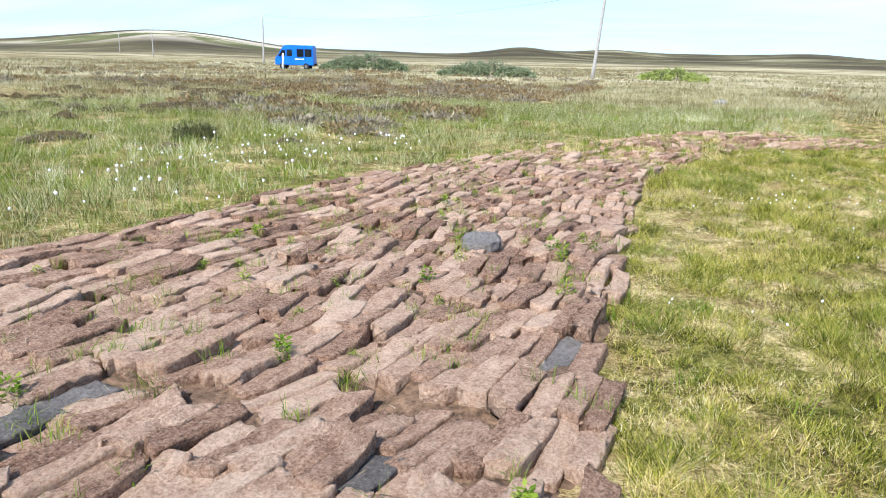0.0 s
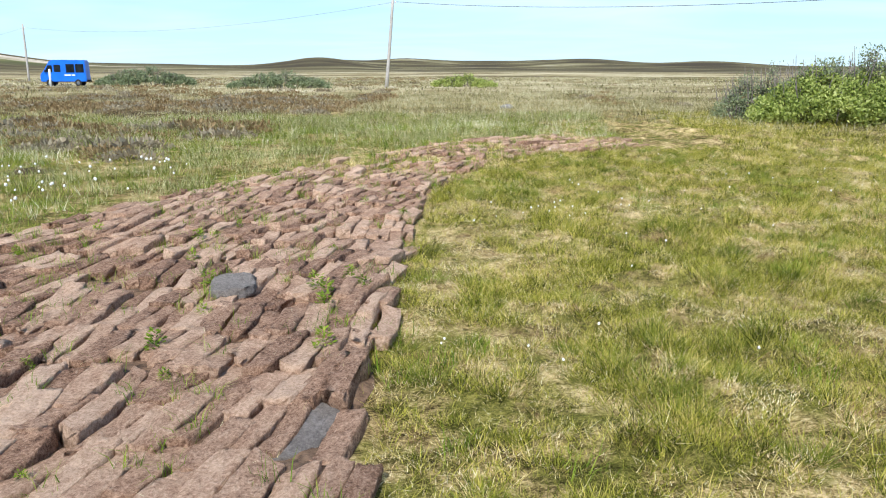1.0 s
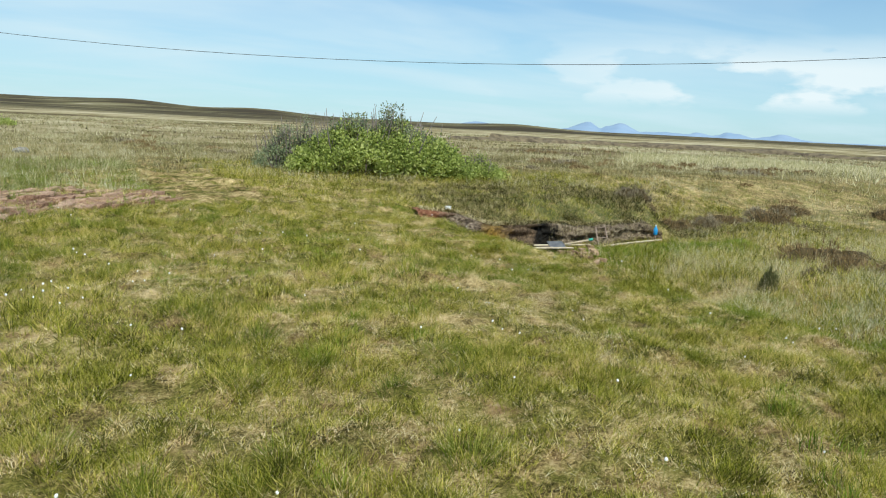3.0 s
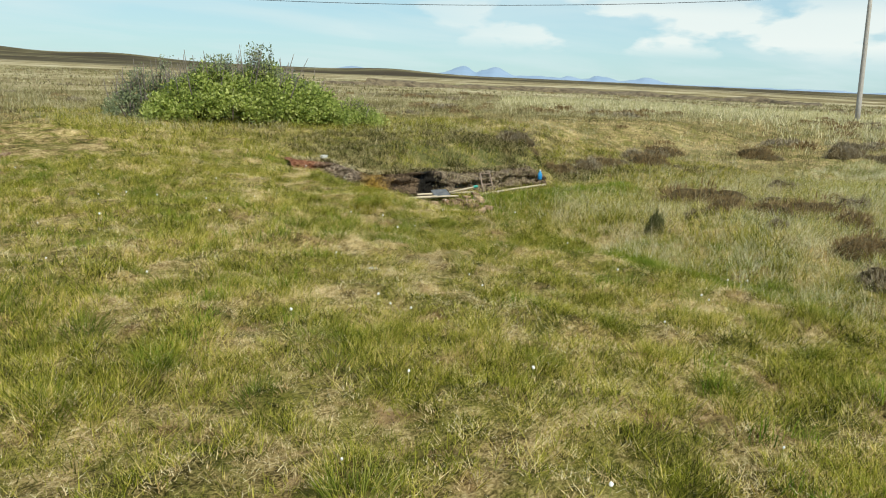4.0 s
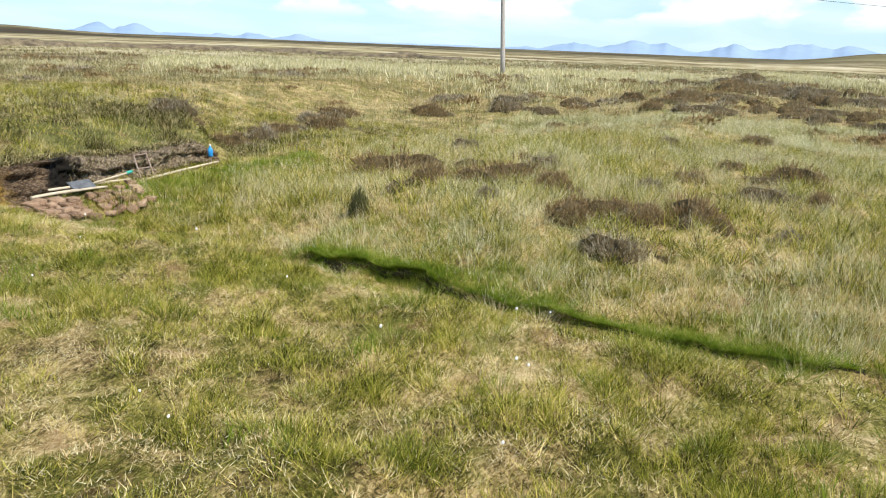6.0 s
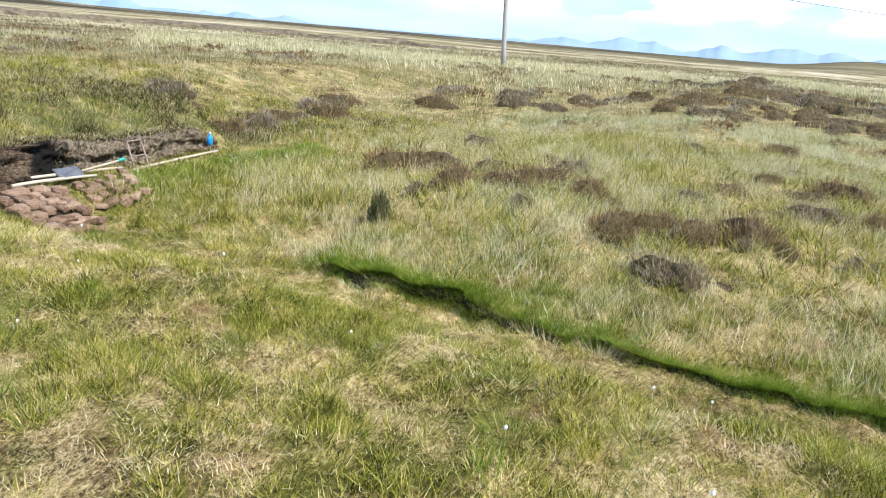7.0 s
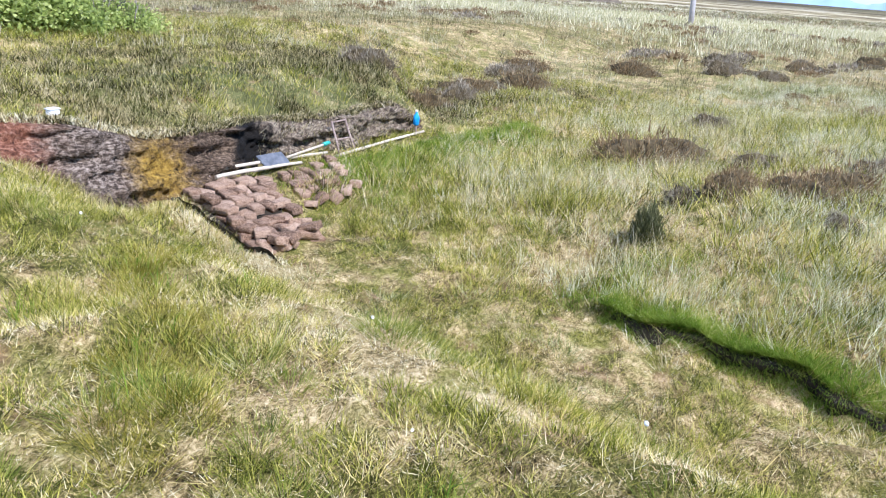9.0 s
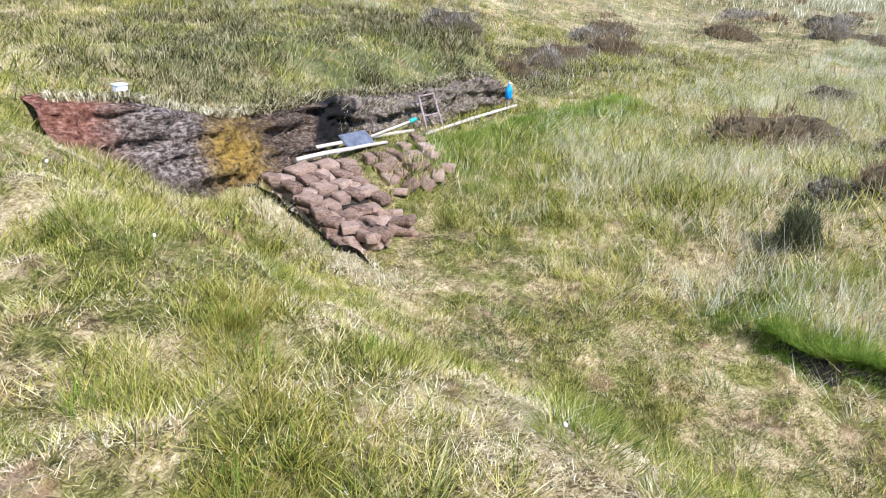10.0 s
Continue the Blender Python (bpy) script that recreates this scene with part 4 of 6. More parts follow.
# short turf, thickest in the stretch beside the walk
BESIDE = np.array([(2.6, 0.6), (3.4, 2.0), (5.5, 2.8), (7.8, 4.0), (8.6, 6.0), (9.4, 8.8)])


def beside(x, y):
    """Distance to the line that runs beside the walk."""
    best = np.full(np.shape(x), 1e9)
    for (ax, ay), (bx, by) in zip(BESIDE[:-1], BESIDE[1:]):
        k = np.clip(((x - ax) * (bx - ax) + (y - ay) * (by - ay)) / ((bx - ax) ** 2 + (by - ay) ** 2), 0, 1)
        best = np.minimum(best, np.hypot(x - ax - k * (bx - ax), y - ay - k * (by - ay)))
    return best


p = scatter((0.4, -1.6, 12.0, 11.5), 860, lambda x, y: smooth(2.5, 1.9, beside(x, y)) * field(x, y) * np.clip(0.25 + thin(x, y), 0, 1) * (x > strip_left(y)) * smooth(12.0, 10.0, x))
grow("turf_grass", p, 13, 0.022, 0.026, 0.072, 0.0046, 0.0, None, 1)
p = scatter((-1.2, -1.6, 11.2, 13.2), 420, lambda x, y: smooth(1.8, 2.6, beside(x, y)) * smooth(11.2, 8.6, x) * field(x, y) * thin(x, y) * (x > strip_left(y)) * (np.hypot(x - 5, y - 4) < 11))
grow("turf_grass", p, 11, 0.026, 0.03, 0.085, 0.0062, -0.12, None, 1)

p = scatter((-1.2, -1.6, 11.4, 13.2), 900, lambda x, y: smooth(11.4, 8.6, x) * field(x, y) * (x > strip_left(y)) * (np.hypot(x - 5, y - 4) < 10))
kind = sward(p[:, 0], p[:, 1])
for k, (mat, tall, lean, label) in enumerate(SWARD):
    q = p[kind == k]
    n = len(q)
    v, f = blades(on_ground(q), rng.uniform(0.015, 0.045, n), rng.uniform(0.004, 0.008, n), np.abs(rng.normal(1.1, 0.6, n)), 1)
    stuff("turf_thatch", v, f, mat, "matted short turf and moss between the grass", "grass")
# cream patches of dead moss and cut straw
p = scatter((-1.2, -1.6, 15.0, 13.2), 2200, lambda x, y: field(x, y) * (x > strip_left(y)) * np.clip(1.2 * worn(x, y) - 0.1, 0, 1) * (np.hypot(x - 6, y - 5) < 10.5))
n = len(p)
v, f = blades(on_ground(p), rng.uniform(0.010, 0.028, n), rng.uniform(0.004, 0.008, n), np.abs(rng.normal(0.8, 0.5, n)), 1)
stuff("dead_moss", v, f, straw_mat, "cream patches of dead moss and matted straw", "moss")

# tussocks: domes of longer blades that lean outwards


def tussocks(name, centres, per, radius, tall, wide, mat, label, segs=2):
    k = len(centres)
    size = rng.uniform(0.6, 1.4, k)
    a, r = rng.uniform(0, 2 * np.pi, (k, per)), np.sqrt(rng.uniform(0, 1, (k, per)))
    off = (r * size[:, None])[..., None] * np.stack([np.cos(a), np.sin(a)], -1) * radius
    p = (centres[:, None, :] + off).reshape(-1, 2)
    ok = ~bare(p[:, 0], p[:, 1]) & ~in_strip(p[:, 0], p[:, 1], -0.05)
    n = int(ok.sum())
    lean = (0.25 + 0.9 * r + rng.normal(0, 0.2, (k, per))).ravel()
    t = (rng.uniform(0.6, 1.1, (k, per)) * size[:, None] * tall).ravel()
    v, f = blades(on_ground(p[ok]), t[ok], rng.uniform(wide * 0.7, wide * 1.3, n), np.abs(lean[ok]), segs, 1.0, a.ravel()[ok])
    stuff(name, v, f, mat, label, "grass")


c = scatter((-1.0, -1.4, 10.5, 13.0), 7.0, lambda x, y: field(x, y) * (x > strip_left(y)) * np.clip(0.35 + 0.9 * lattice(x, y, 1.3, 74), 0.05, 1))
tussocks("green_tussocks", c, 190, 0.095, 0.11, 0.0038, tussock_mat, "darker green grass tussocks standing in the turf", 1)
c = scatter((-1.0, -1.4, 10.5, 13.0), 3.0, lambda x, y: field(x, y) * (x > strip_left(y)) * np.clip(0.3 + 0.9 * lattice(x, y, 1.1, 75), 0.05, 1))
tussocks("pale_tussocks", c, 34, 0.08, 0.045, 0.004, cream_mat, "pale dead grass tussocks standing in the turf")
c = scatter((9.0, -2.0, 24.0, 16.0), 3.0, lambda x, y: field(x, y) * np.clip(0.4 + 0.9 * lattice(x, y, 1.3, 76), 0.05, 1))
tussocks("moor_tussocks", c, 60, 0.14, 0.13, 0.006, rank_mat, "green grass tussocks on rough moor ground", 1)
c = scatter((11.5, -3.0, 26.0, 13.0), 3.2, lambda x, y: field(x, y) * np.clip(0.4 + 0.9 * lattice(x, y, 1.5, 78), 0.05, 1))
tussocks("bleached_tussocks", c, 52, 0.12, 0.19, 0.006, straw_mat, "bleached grass tussocks on rough moor ground", 1)
c = scatter((-16.0, 0.0, 2.0, 22.0), 3.0, lambda x, y: field(x, y) * ((x < strip_left(y) - 0.1) | (y > 15)) * np.clip(0.4 + 0.9 * lattice(x, y, 1.5, 79), 0.05, 1))
tussocks("rough_tussocks", c, 36, 0.13, 0.20, 0.011, tussock_mat, "tall green tussocks beside the peat strip", 1)

# a trail of golden olive tussocks along the brow
TRAIL_K, TRAIL_X, TRAIL_Y = (0, 0.45, 1), (8.45, 7.85, 7.2), (9.1, 8.15, 7.2)
k = rng.uniform(0, 1, 34)
c = np.stack([np.interp(k, TRAIL_K, TRAIL_X), np.interp(k, TRAIL_K, TRAIL_Y)], -1) + rng.normal(0, 0.10, (34, 2))
tussocks("golden_tussocks", c, 170, 0.11, 0.085, 0.0042, golden_mat, "golden olive grass tussocks in a loose trail", 1)

# grass that has grown through the thin far end of the strip
p = scatter((-2.6, 5.6, 4.4, 15.3), 200, lambda x, y: in_strip(x, y) * smooth(5.6, 9.5, y) * np.clip(0.5 + lattice(x, y, 0.5, 24), 0.1, 1))
p = tufted(p, 7, 0.05)
n = len(p)
v, f = blades(on_ground(p), rng.uniform(0.04, 0.13, n), rng.uniform(0.006, 0.012, n), np.abs(rng.normal(0.7, 0.45, n)), 1)
stuff("overgrown_strip_grass", v, f, turf_mat, "turf growing up between sparse old peats", "grass")

# turf on the slope, the old cutting and the bank beyond
p = scatter((6.0, -4.0, 26, 26), 120, lambda x, y: field(x, y) * np.maximum(smooth(8.2, 10.4, x), y > 13.0) * (0.35 + 0.65 * thin(x, y)) * (np.hypot(x - 9, y - 9) < 19))
banked = mossy(p[:, 0], p[:, 1])
pb, p = tufted(p[banked], 7, 0.06), p[~banked]
pb = pb[field(pb[:, 0], pb[:, 1])]
pb = np.concatenate([pb, tufted(scatter((9.2, 13.3, 26, 24), 230, lambda x, y: mossy(x, y) * field(x, y)), 6, 0.06)])
n = len(pb)
v, f = blades(on_ground(pb), rng.uniform(0.05, 0.15, n) * (1 + 0.4 * lattice(pb[:, 0], pb[:, 1], 0.6, 57)), rng.uniform(0.007, 0.015, n), np.abs(rng.normal(0.7, 0.45, n)), 1)
stuff("bank_grass", v, f, bank_mat, "dark mossy olive grass on the peat bank top", "grass")
swell = lambda x, y: 1 + 0.4 * lattice(x, y, 1.1, 64) + 0.8 * (x > lip_line(y)) * (y < 12.5)
near = (p[:, 0] < 14) & (p[:, 1] < 12)
grow("slope_grass", p[near], 17, 0.034, 0.035, 0.100, 0.0064, -0.05, swell, 1)
beyond = p[~near]
back = beyond[:, 1] > 12.8
grow("slope_grass", beyond[~back], 7, 0.06, 0.05, 0.14, 0.011, 0.0, swell, 1)
grow("slope_grass", beyond[back], 8, 0.06, 0.05, 0.14, 0.010, -0.12, swell, 1)

# long pale grass on the rough ground past the lip
p = scatter((12.2, -6, 32, 13), 74, lambda x, y: (x > lip_line(y) + 0.25) * np.clip(0.5 + 1.2 * lattice(x, y, 1.7, 65), 0.05, 1) * (y < 12.6 - 0.2 * (x < 17)))
green = 0.8 * lattice(p[:, 0], p[:, 1], 0.9, 26) + 0.5 * lattice(p[:, 0], p[:, 1], 2.6, 27) + rng.normal(0, 0.2, len(p)) > 0.38 + 0.2 * smooth(13.5, 19.0, p[:, 0])
for sel, mat, tall, label in ((green, rank_mat, 0.8, "rank green grass on the rough moor"), (~green, moor_mat, 1.0, "long bleached moor grass in loose tussocks")):
    q = tufted(p[sel], 12, 0.06)
    q = q[field(q[:, 0], q[:, 1])]
    n = len(q)
    v, f = blades(on_ground(q), rng.uniform(0.10, 0.28, n) * tall, rng.uniform(0.004, 0.008, n), np.abs(rng.normal(0.6, 0.4, n)), 1)
    stuff("long_moor_grass", v, f, mat, label, "grass")

# rougher, taller grass left of the peats
p = scatter((-18, -2, 4, 24), 75, lambda x, y: ~in_strip(x, y, 0.03) * ((x < strip_left(y)) | (y > 15)) * np.clip(0.8 + 0.6 * lattice(x, y, 0.7, 66), 0.1, 1) * (np.hypot(x, y) < 24))
kind = np.clip(0.6 * lattice(p[:, 0], p[:, 1], 0.5, 34) + 0.5 * lattice(p[:, 0], p[:, 1], 1.8, 35) + rng.normal(0, 0.2, len(p)), -1, 1)
for sel, mat, tall, label in ((kind < 0.12, rough_mat, 1.0, "rough tall green grass beside the peat strip"), ((kind >= 0.12) & (kind < 0.56), lush_mat, 0.7, "low leafy green growth among the rough grass"), (kind >= 0.56, moor_mat, 1.1, "pale grey-green stalks standing in rough grass")):
    q = tufted(p[sel], 8, 0.05)
    q = q[~in_strip(q[:, 0], q[:, 1], 0.02)]
    n = len(q)
    v, f = blades(on_ground(q), rng.uniform(0.08, 0.26, n) * tall * (1 + 0.5 * lattice(q[:, 0], q[:, 1], 1.3, 67)), rng.uniform(0.004, 0.009, n), np.abs(rng.normal(0.55, 0.4, n)), 1)
    stuff("rough_grass", v, f, mat, label, "grass")


def ring(r0, r1, count):
    a = np.radians(rng.uniform(-66, 108, count))
    r = np.sqrt(rng.uniform(r0 * r0, r1 * r1, count))
    return np.stack([6 + r * np.sin(a), 5 + r * np.cos(a)], -1)


# moor grass further out, coarser with distance
p = ring(15, 48, 26000)
p = p[field(p[:, 0], p[:, 1]) & ~mossy(p[:, 0], p[:, 1])]
p = tufted(p, 6, 0.13)
n = len(p)
v, f = blades(on_ground(p), rng.uniform(0.10, 0.30, n), rng.uniform(0.012, 0.022, n), np.abs(rng.normal(0.5, 0.35, n)), 1)
stuff("middle_moor_grass", v, f, far_mat, "olive and straw moor grass in the middle distance", "grass")
p = ring(45, 170, 34000)
p = tufted(p, 3, 0.35)
n = len(p)
v, f = blades(on_ground(p), rng.uniform(0.12, 0.32, n), rng.uniform(0.05, 0.10, n), np.abs(rng.normal(0.6, 0.4, n)), 1)
stuff("distant_moor_grass", v, f, far_mat, "pale moor grass in the distance", "grass")
# grass that overhangs the cut face
bx = rng.uniform(9.3, 16.4, 1100)
p = tufted(np.stack([bx, wall_line(bx) + rng.uniform(-0.06, 0.14, 1100)], -1), 6, 0.03)
n = len(p)
b = on_ground(np.stack([p[:, 0], np.maximum(p[:, 1], wall_line(p[:, 0]) + 0.10)], -1))
b[:, 1] = p[:, 1]
k = rng.uniform(0, 1, n) < np.where(p[:, 0] < 11.4, 0.5, 0.12)
for sel, mat, nm in ((k, straw_mat, "bleached grass fringe on the brow of the peat bank"), (~k, bank_mat, "olive grass fringe hanging over the peat bank")):
    vv, ff = blades(b[sel], rng.uniform(0.03, 0.13, sel.sum()), rng.uniform(0.006, 0.012, sel.sum()), np.abs(rng.normal(1.2, 0.6, sel.sum())))
    stuff("brow_grass", vv, ff, mat, nm, "grass")
# grass along the foot of the stained slope
fx1 = rng.uniform(9.2, 11.2, 380)
q = tufted(np.stack([fx1, wall_line(fx1) - 0.58 - np.abs(rng.normal(0, 0.10, 380))], -1), 9, 0.04)
n = len(q)
v, f = blades(on_ground(q), rng.uniform(0.05, 0.16, n), rng.uniform(0.004, 0.008, n), np.abs(rng.normal(0.6, 0.4, n)), 1)
stuff("foot_grass", v, f, turf_mat, "grass growing against the foot of the stained peat slope", "grass")
# dry growth rooted in the eastern part of the face
pick = rng.integers(0, FX.size, 5200)
px, py, pz, pv = FX.ravel()[pick], FY.ravel()[pick], FZ.ravel()[pick], FV.ravel()[pick]
ok = (px > 12.85) & (px < 16.3) & (pv > 0.1) & (pv < 0.93) & (lattice(px, pz, 0.3, 90) + 0.5 * (pv > 0.6) > 0.05)
root = np.stack([px, py, pz], -1)[ok]
for sel, mat, label in ((rng.uniform(0, 1, len(root)) < 0.55, straw_mat, "dry straw rooted in the cut peat face"), (None, bank_mat, "olive moss and grass rooted in the cut peat face")):
    q = root[sel] if sel is not None else root[::2] + (0.02, -0.01, 0.0)
    n = len(q)
    v, f = blades(q, rng.uniform(0.03, 0.10, n), rng.uniform(0.006, 0.012, n), np.abs(rng.normal(0.9, 0.4, n)), 1, 1.0, np.full(n, -np.pi / 2))
    stuff("face_grass", v, f, mat, label, "grass")
# a bleached belt of tall grass before the pole
a = np.radians(rng.uniform(42, 100, 9000))
r = rng.normal(52, 7, 9000) + 6 * np.sin(a * 9)
p = tufted(np.stack([6 + r * np.sin(a), 5 + r * np.cos(a)], -1), 5, 0.2)
n = len(p)
v, f = blades(on_ground(p), rng.uniform(0.16, 0.38, n), rng.uniform(0.03, 0.06, n), np.abs(rng.normal(0.4, 0.25, n)), 1)
stuff("bleached_grass", v, f, pale_mat, "tall bleached grass belt on the moor", "grass")

# lush growth on the lip of the ditch and in the wet foot of the bank
yy = rng.uniform(1.2, 7.9, 1900)
straw_y = rng.uniform(10.6, 12.8, 420)
straw_at = np.stack([11.0 - np.abs(rng.normal(0, 0.13, 420)), straw_y], -1)
straw_at = tufted(straw_at, 9, 0.05)
n = len(straw_at)
v, f = blades(on_ground(straw_at), rng.uniform(0.03, 0.10, n), rng.uniform(0.006, 0.011, n), np.abs(rng.normal(1.0, 0.6, n)))
stuff("bleached_edge_grass", v, f, straw_mat, "bleached dead grass along the edge above fresh peats", "grass")
p1 = np.stack([lip_line(yy) - 0.02 + np.abs(rng.normal(0, 0.24, 1900)), yy], -1)
p1 = p1[rng.uniform(0, 1, 1900) < np.clip(0.25 + 1.5 * lattice(p1[:, 0], yy, 0.6, 59) + 0.6 * smooth(6.5, 7.3, yy), 0.03, 0.95)]
y4 = np.concatenate([rng.uniform(5.9, 7.9, 700), rng.uniform(1.4, 7.9, 450)])
p1 = np.concatenate([p1, np.stack([lip_line(y4) - 0.05 + np.abs(rng.normal(0, 0.17, 1150)), y4], -1)])
p2 = np.stack([rng.uniform(13.2, 18.6, 2800), 12.95 - np.abs(rng.normal(0, 0.55, 2800))], -1)
p3 = scatter((12.9, 9.0, 17.5, 13.0), 14, lambda x, y: np.clip(lattice(x, y, 0.8, 68) * 2.2 - 0.2, 0, 1))
p4 = scatter((12.3, 0.5, 14.4, 8.6), 230, lambda x, y: (x > lip_line(y)) * smooth(14.4, 12.6, x) * np.clip(1.8 * lattice(x, y, 0.55, 85) + 0.5 * lattice(x, y, 0.2, 86), 0, 1))
p5 = scatter((12.4, 8.2, 21.0, 13.0), 62, lambda x, y: np.clip(0.15 + 1.3 * lattice(x, y, 0.8, 87), 0, 1) * smooth(8.2, 10.5, y + 0.25 * (13 - x)) * smooth(21, 16, x))
p = np.concatenate([p1, p2, p3, p4, p5])
p = tufted(p[~bare(p[:, 0], p[:, 1])], 9, 0.04)
n = len(p)
v, f = blades(on_ground(p), rng.uniform(0.05, 0.15, n), rng.uniform(0.004, 0.008, n), np.abs(rng.normal(0.8, 0.45, n)), 1)
y6 = rng.uniform(1.1, 7.95, 2600)
y6 = y6[lattice(y6, y6 * 0, 0.45, 93) + 0.5 * lattice(y6, y6 * 0, 0.14, 94) > -0.25 - 0.5 * smooth(6.0, 7.0, y6)]
hang = tufted(np.stack([lip_line(y6) + 0.10, y6], -1), 5, 0.035)
hang = on_ground(np.stack([np.maximum(hang[:, 0], lip_line(hang[:, 1]) + 0.09), hang[:, 1]], -1)) + (-0.06, 0, 0.0)
n = len(hang)
vh, fh = blades(hang, rng.uniform(0.04, 0.13, n), rng.uniform(0.004, 0.008, n), np.abs(rng.normal(1.1, 0.6, n)), 1, 1.0, np.pi + rng.normal(0, 0.7, n))
stuff("overhanging_grass", vh, fh, lush_mat, "bright green grass hanging over the ditch edge", "grass")
stuff("lush_grass", v, f, lush_mat, "lush bright green grass along the wet ditch lip", "grass")
# bright tufts in the field and between the peats
p = scatter((-3.5, -1.5, 11, 13), 4.5, lambda x, y: np.clip(lattice(x, y, 1.0, 69) * 2, 0, 1) * ~bare(x, y) * ~in_strip(x, y))
q = scatter((-3.6, -1.8, 2.2, 14.5), 13, lambda x, y: in_strip(x, y) * np.clip(0.45 + lattice(x, y, 0.5, 70), 0.05, 1) * np.where(y > 7, 1.0, 0.75))
gap = np.array([(x + 0.063 * k, y + rng.uniform(-0.3, 0.3)) for x, y, yaw, k, *rest in spots if rng.uniform() < 0.14 + 0.22 * (lattice(x, y, 0.8, 30) > 0.35)])
p = np.concatenate([tufted(p, 34, 0.055), tufted(q, 16, 0.035), tufted(gap, 22, 0.028)])
n = len(p)
b = on_ground(p) + np.array([0, 0, 0.045]) * in_strip(p[:, 0], p[:, 1])[:, None]
v, f = blades(b, rng.uniform(0.06, 0.17, n), rng.uniform(0.003, 0.006, n), np.abs(rng.normal(0.6, 0.4, n)))
stuff("green_tufts", v, f, lush_mat, "fresh green grass tufts in turf and between peats", "grass")
# loose dead straws lying flat, thick where the turf is worn
p = scatter((-3.5, -1.5, 14, 13.2), 900, lambda x, y: ~bare(x, y) * np.where(in_strip(x, y), 0.02, np.clip(0.30 + 0.12 * (thin(x, y) < 0.4) + 0.7 * worn(x, y), 0, 1)) * (x < 12.3) * (x > strip_left(y)))
n = len(p)
b = on_ground(p) + np.array([0, 0, 1.0]) * rng.uniform(0.015, 0.045, n)[:, None] + np.where(in_strip(p[:, 0], p[:, 1]), 0.10, 0)[:, None] * np.array([0, 0, 1.0])
v, f = blades(b, rng.uniform(0.01, 0.024, n), rng.uniform(0.002, 0.0038, n), rng.uniform(1.2, 3.0, n), 1)
stuff("dead_straw", v, f, straw_mat, "dead bleached straw lying on turf and peats", "straw")


def heather(seed, mat, n=1900, r=0.42, h=0.32, solid=True):
    """A low cushion of heather: a ragged mound of fine sprigs."""
    rr = np.random.default_rng(seed)
    a = rr.uniform(0, 2 * np.pi, n)
    e = np.arcsin(rr.uniform(0.0, 1, n))
    k = rr.uniform(0.70, 1.0, n) * (1 + 0.32 * np.sin(2 * a + seed) + 0.12 * np.sin(5 * a) + 0.14 * np.sin(7 * a + 2 * seed))
    d = np.stack([np.cos(e) * np.cos(a), np.cos(e) * np.sin(a), np.sin(e)], -1)
    root = d * k[:, None] * (r, r, h)
    tip = root + (d * 0.8 + rr.normal(0, 0.40, (n, 3)) + (0, 0, 0.8)) * rr.uniform(0.03, 0.075, n)[:, None]
    s = rr.normal(0, 1, (n, 3))
    s /= np.linalg.norm(s, axis=1)[:, None]
    s *= rr.uniform(0.005, 0.011, n)[:, None]
    v = np.stack([root - s, root + s, tip], 1).reshape(-1, 3)
    f = np.arange(3 * n).reshape(-1, 3)
    if not solid:
        return mesh_of("heather_clump", v, f, mat, True)
    # the close-grown body under the sprigs
    A, E = np.meshgrid(np.linspace(0, 2 * np.pi, 29), np.linspace(-0.1, np.pi / 2, 9), indexing="ij")
    K = 0.80 * (1 + 0.32 * np.sin(2 * A + seed) + 0.12 * np.sin(5 * A) + 0.14 * np.sin(7 * A + 2 * seed)) * (1 + 0.10 * np.sin(9 * A + seed) * np.sin(8 * E) + 0.07 * np.sin(17 * A) * np.cos(13 * E + seed))
    K = K + (1 - K) * smooth(1.0, 1.57, E)
    body = np.stack([np.cos(E) * np.cos(A) * r, np.cos(E) * np.sin(A) * r, np.sin(E) * h], -1) * K[..., None]
    g = grid_faces(29, 9)
    g = np.concatenate([g[:, [0, 1, 2]], g[:, [0, 2, 3]]]) if g.shape[1] == 4 else g
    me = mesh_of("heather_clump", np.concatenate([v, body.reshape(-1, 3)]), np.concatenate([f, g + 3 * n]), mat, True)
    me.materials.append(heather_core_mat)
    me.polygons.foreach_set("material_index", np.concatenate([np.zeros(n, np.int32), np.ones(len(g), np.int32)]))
    return me


BROWN = [heather(s, heather_mat) for s in (1, 2, 3)]
ASH = [heather(s, grey_heather_mat) for s in (4, 5)]
LIGHT = [heather(s, m, 480, 0.42, 0.28) for s, m in ((11, heather_mat), (12, heather_mat), (13, grey_heather_mat), (14, heather_mat), (15, grey_heather_mat))]
DARK = [heather(6, green_heather_mat, 4500, 0.3, 0.46, False)]


def plant(x, y, meshes, size, flat=1.0, label="brown heather cushion growing in pale moor grass"):
    ob = new("heather_clump", meshes[int(rng.integers(len(meshes)))])
    ob.matrix_world = pose(x, y, float(height(x, y)) - 0.05 * size, 0, 0, rng.uniform(0, 360)) @ Matrix.Diagonal((size, size * rng.uniform(0.8, 1.2), size * flat, 1))
    return tagged(ob, label, "heather", "heather clumps")


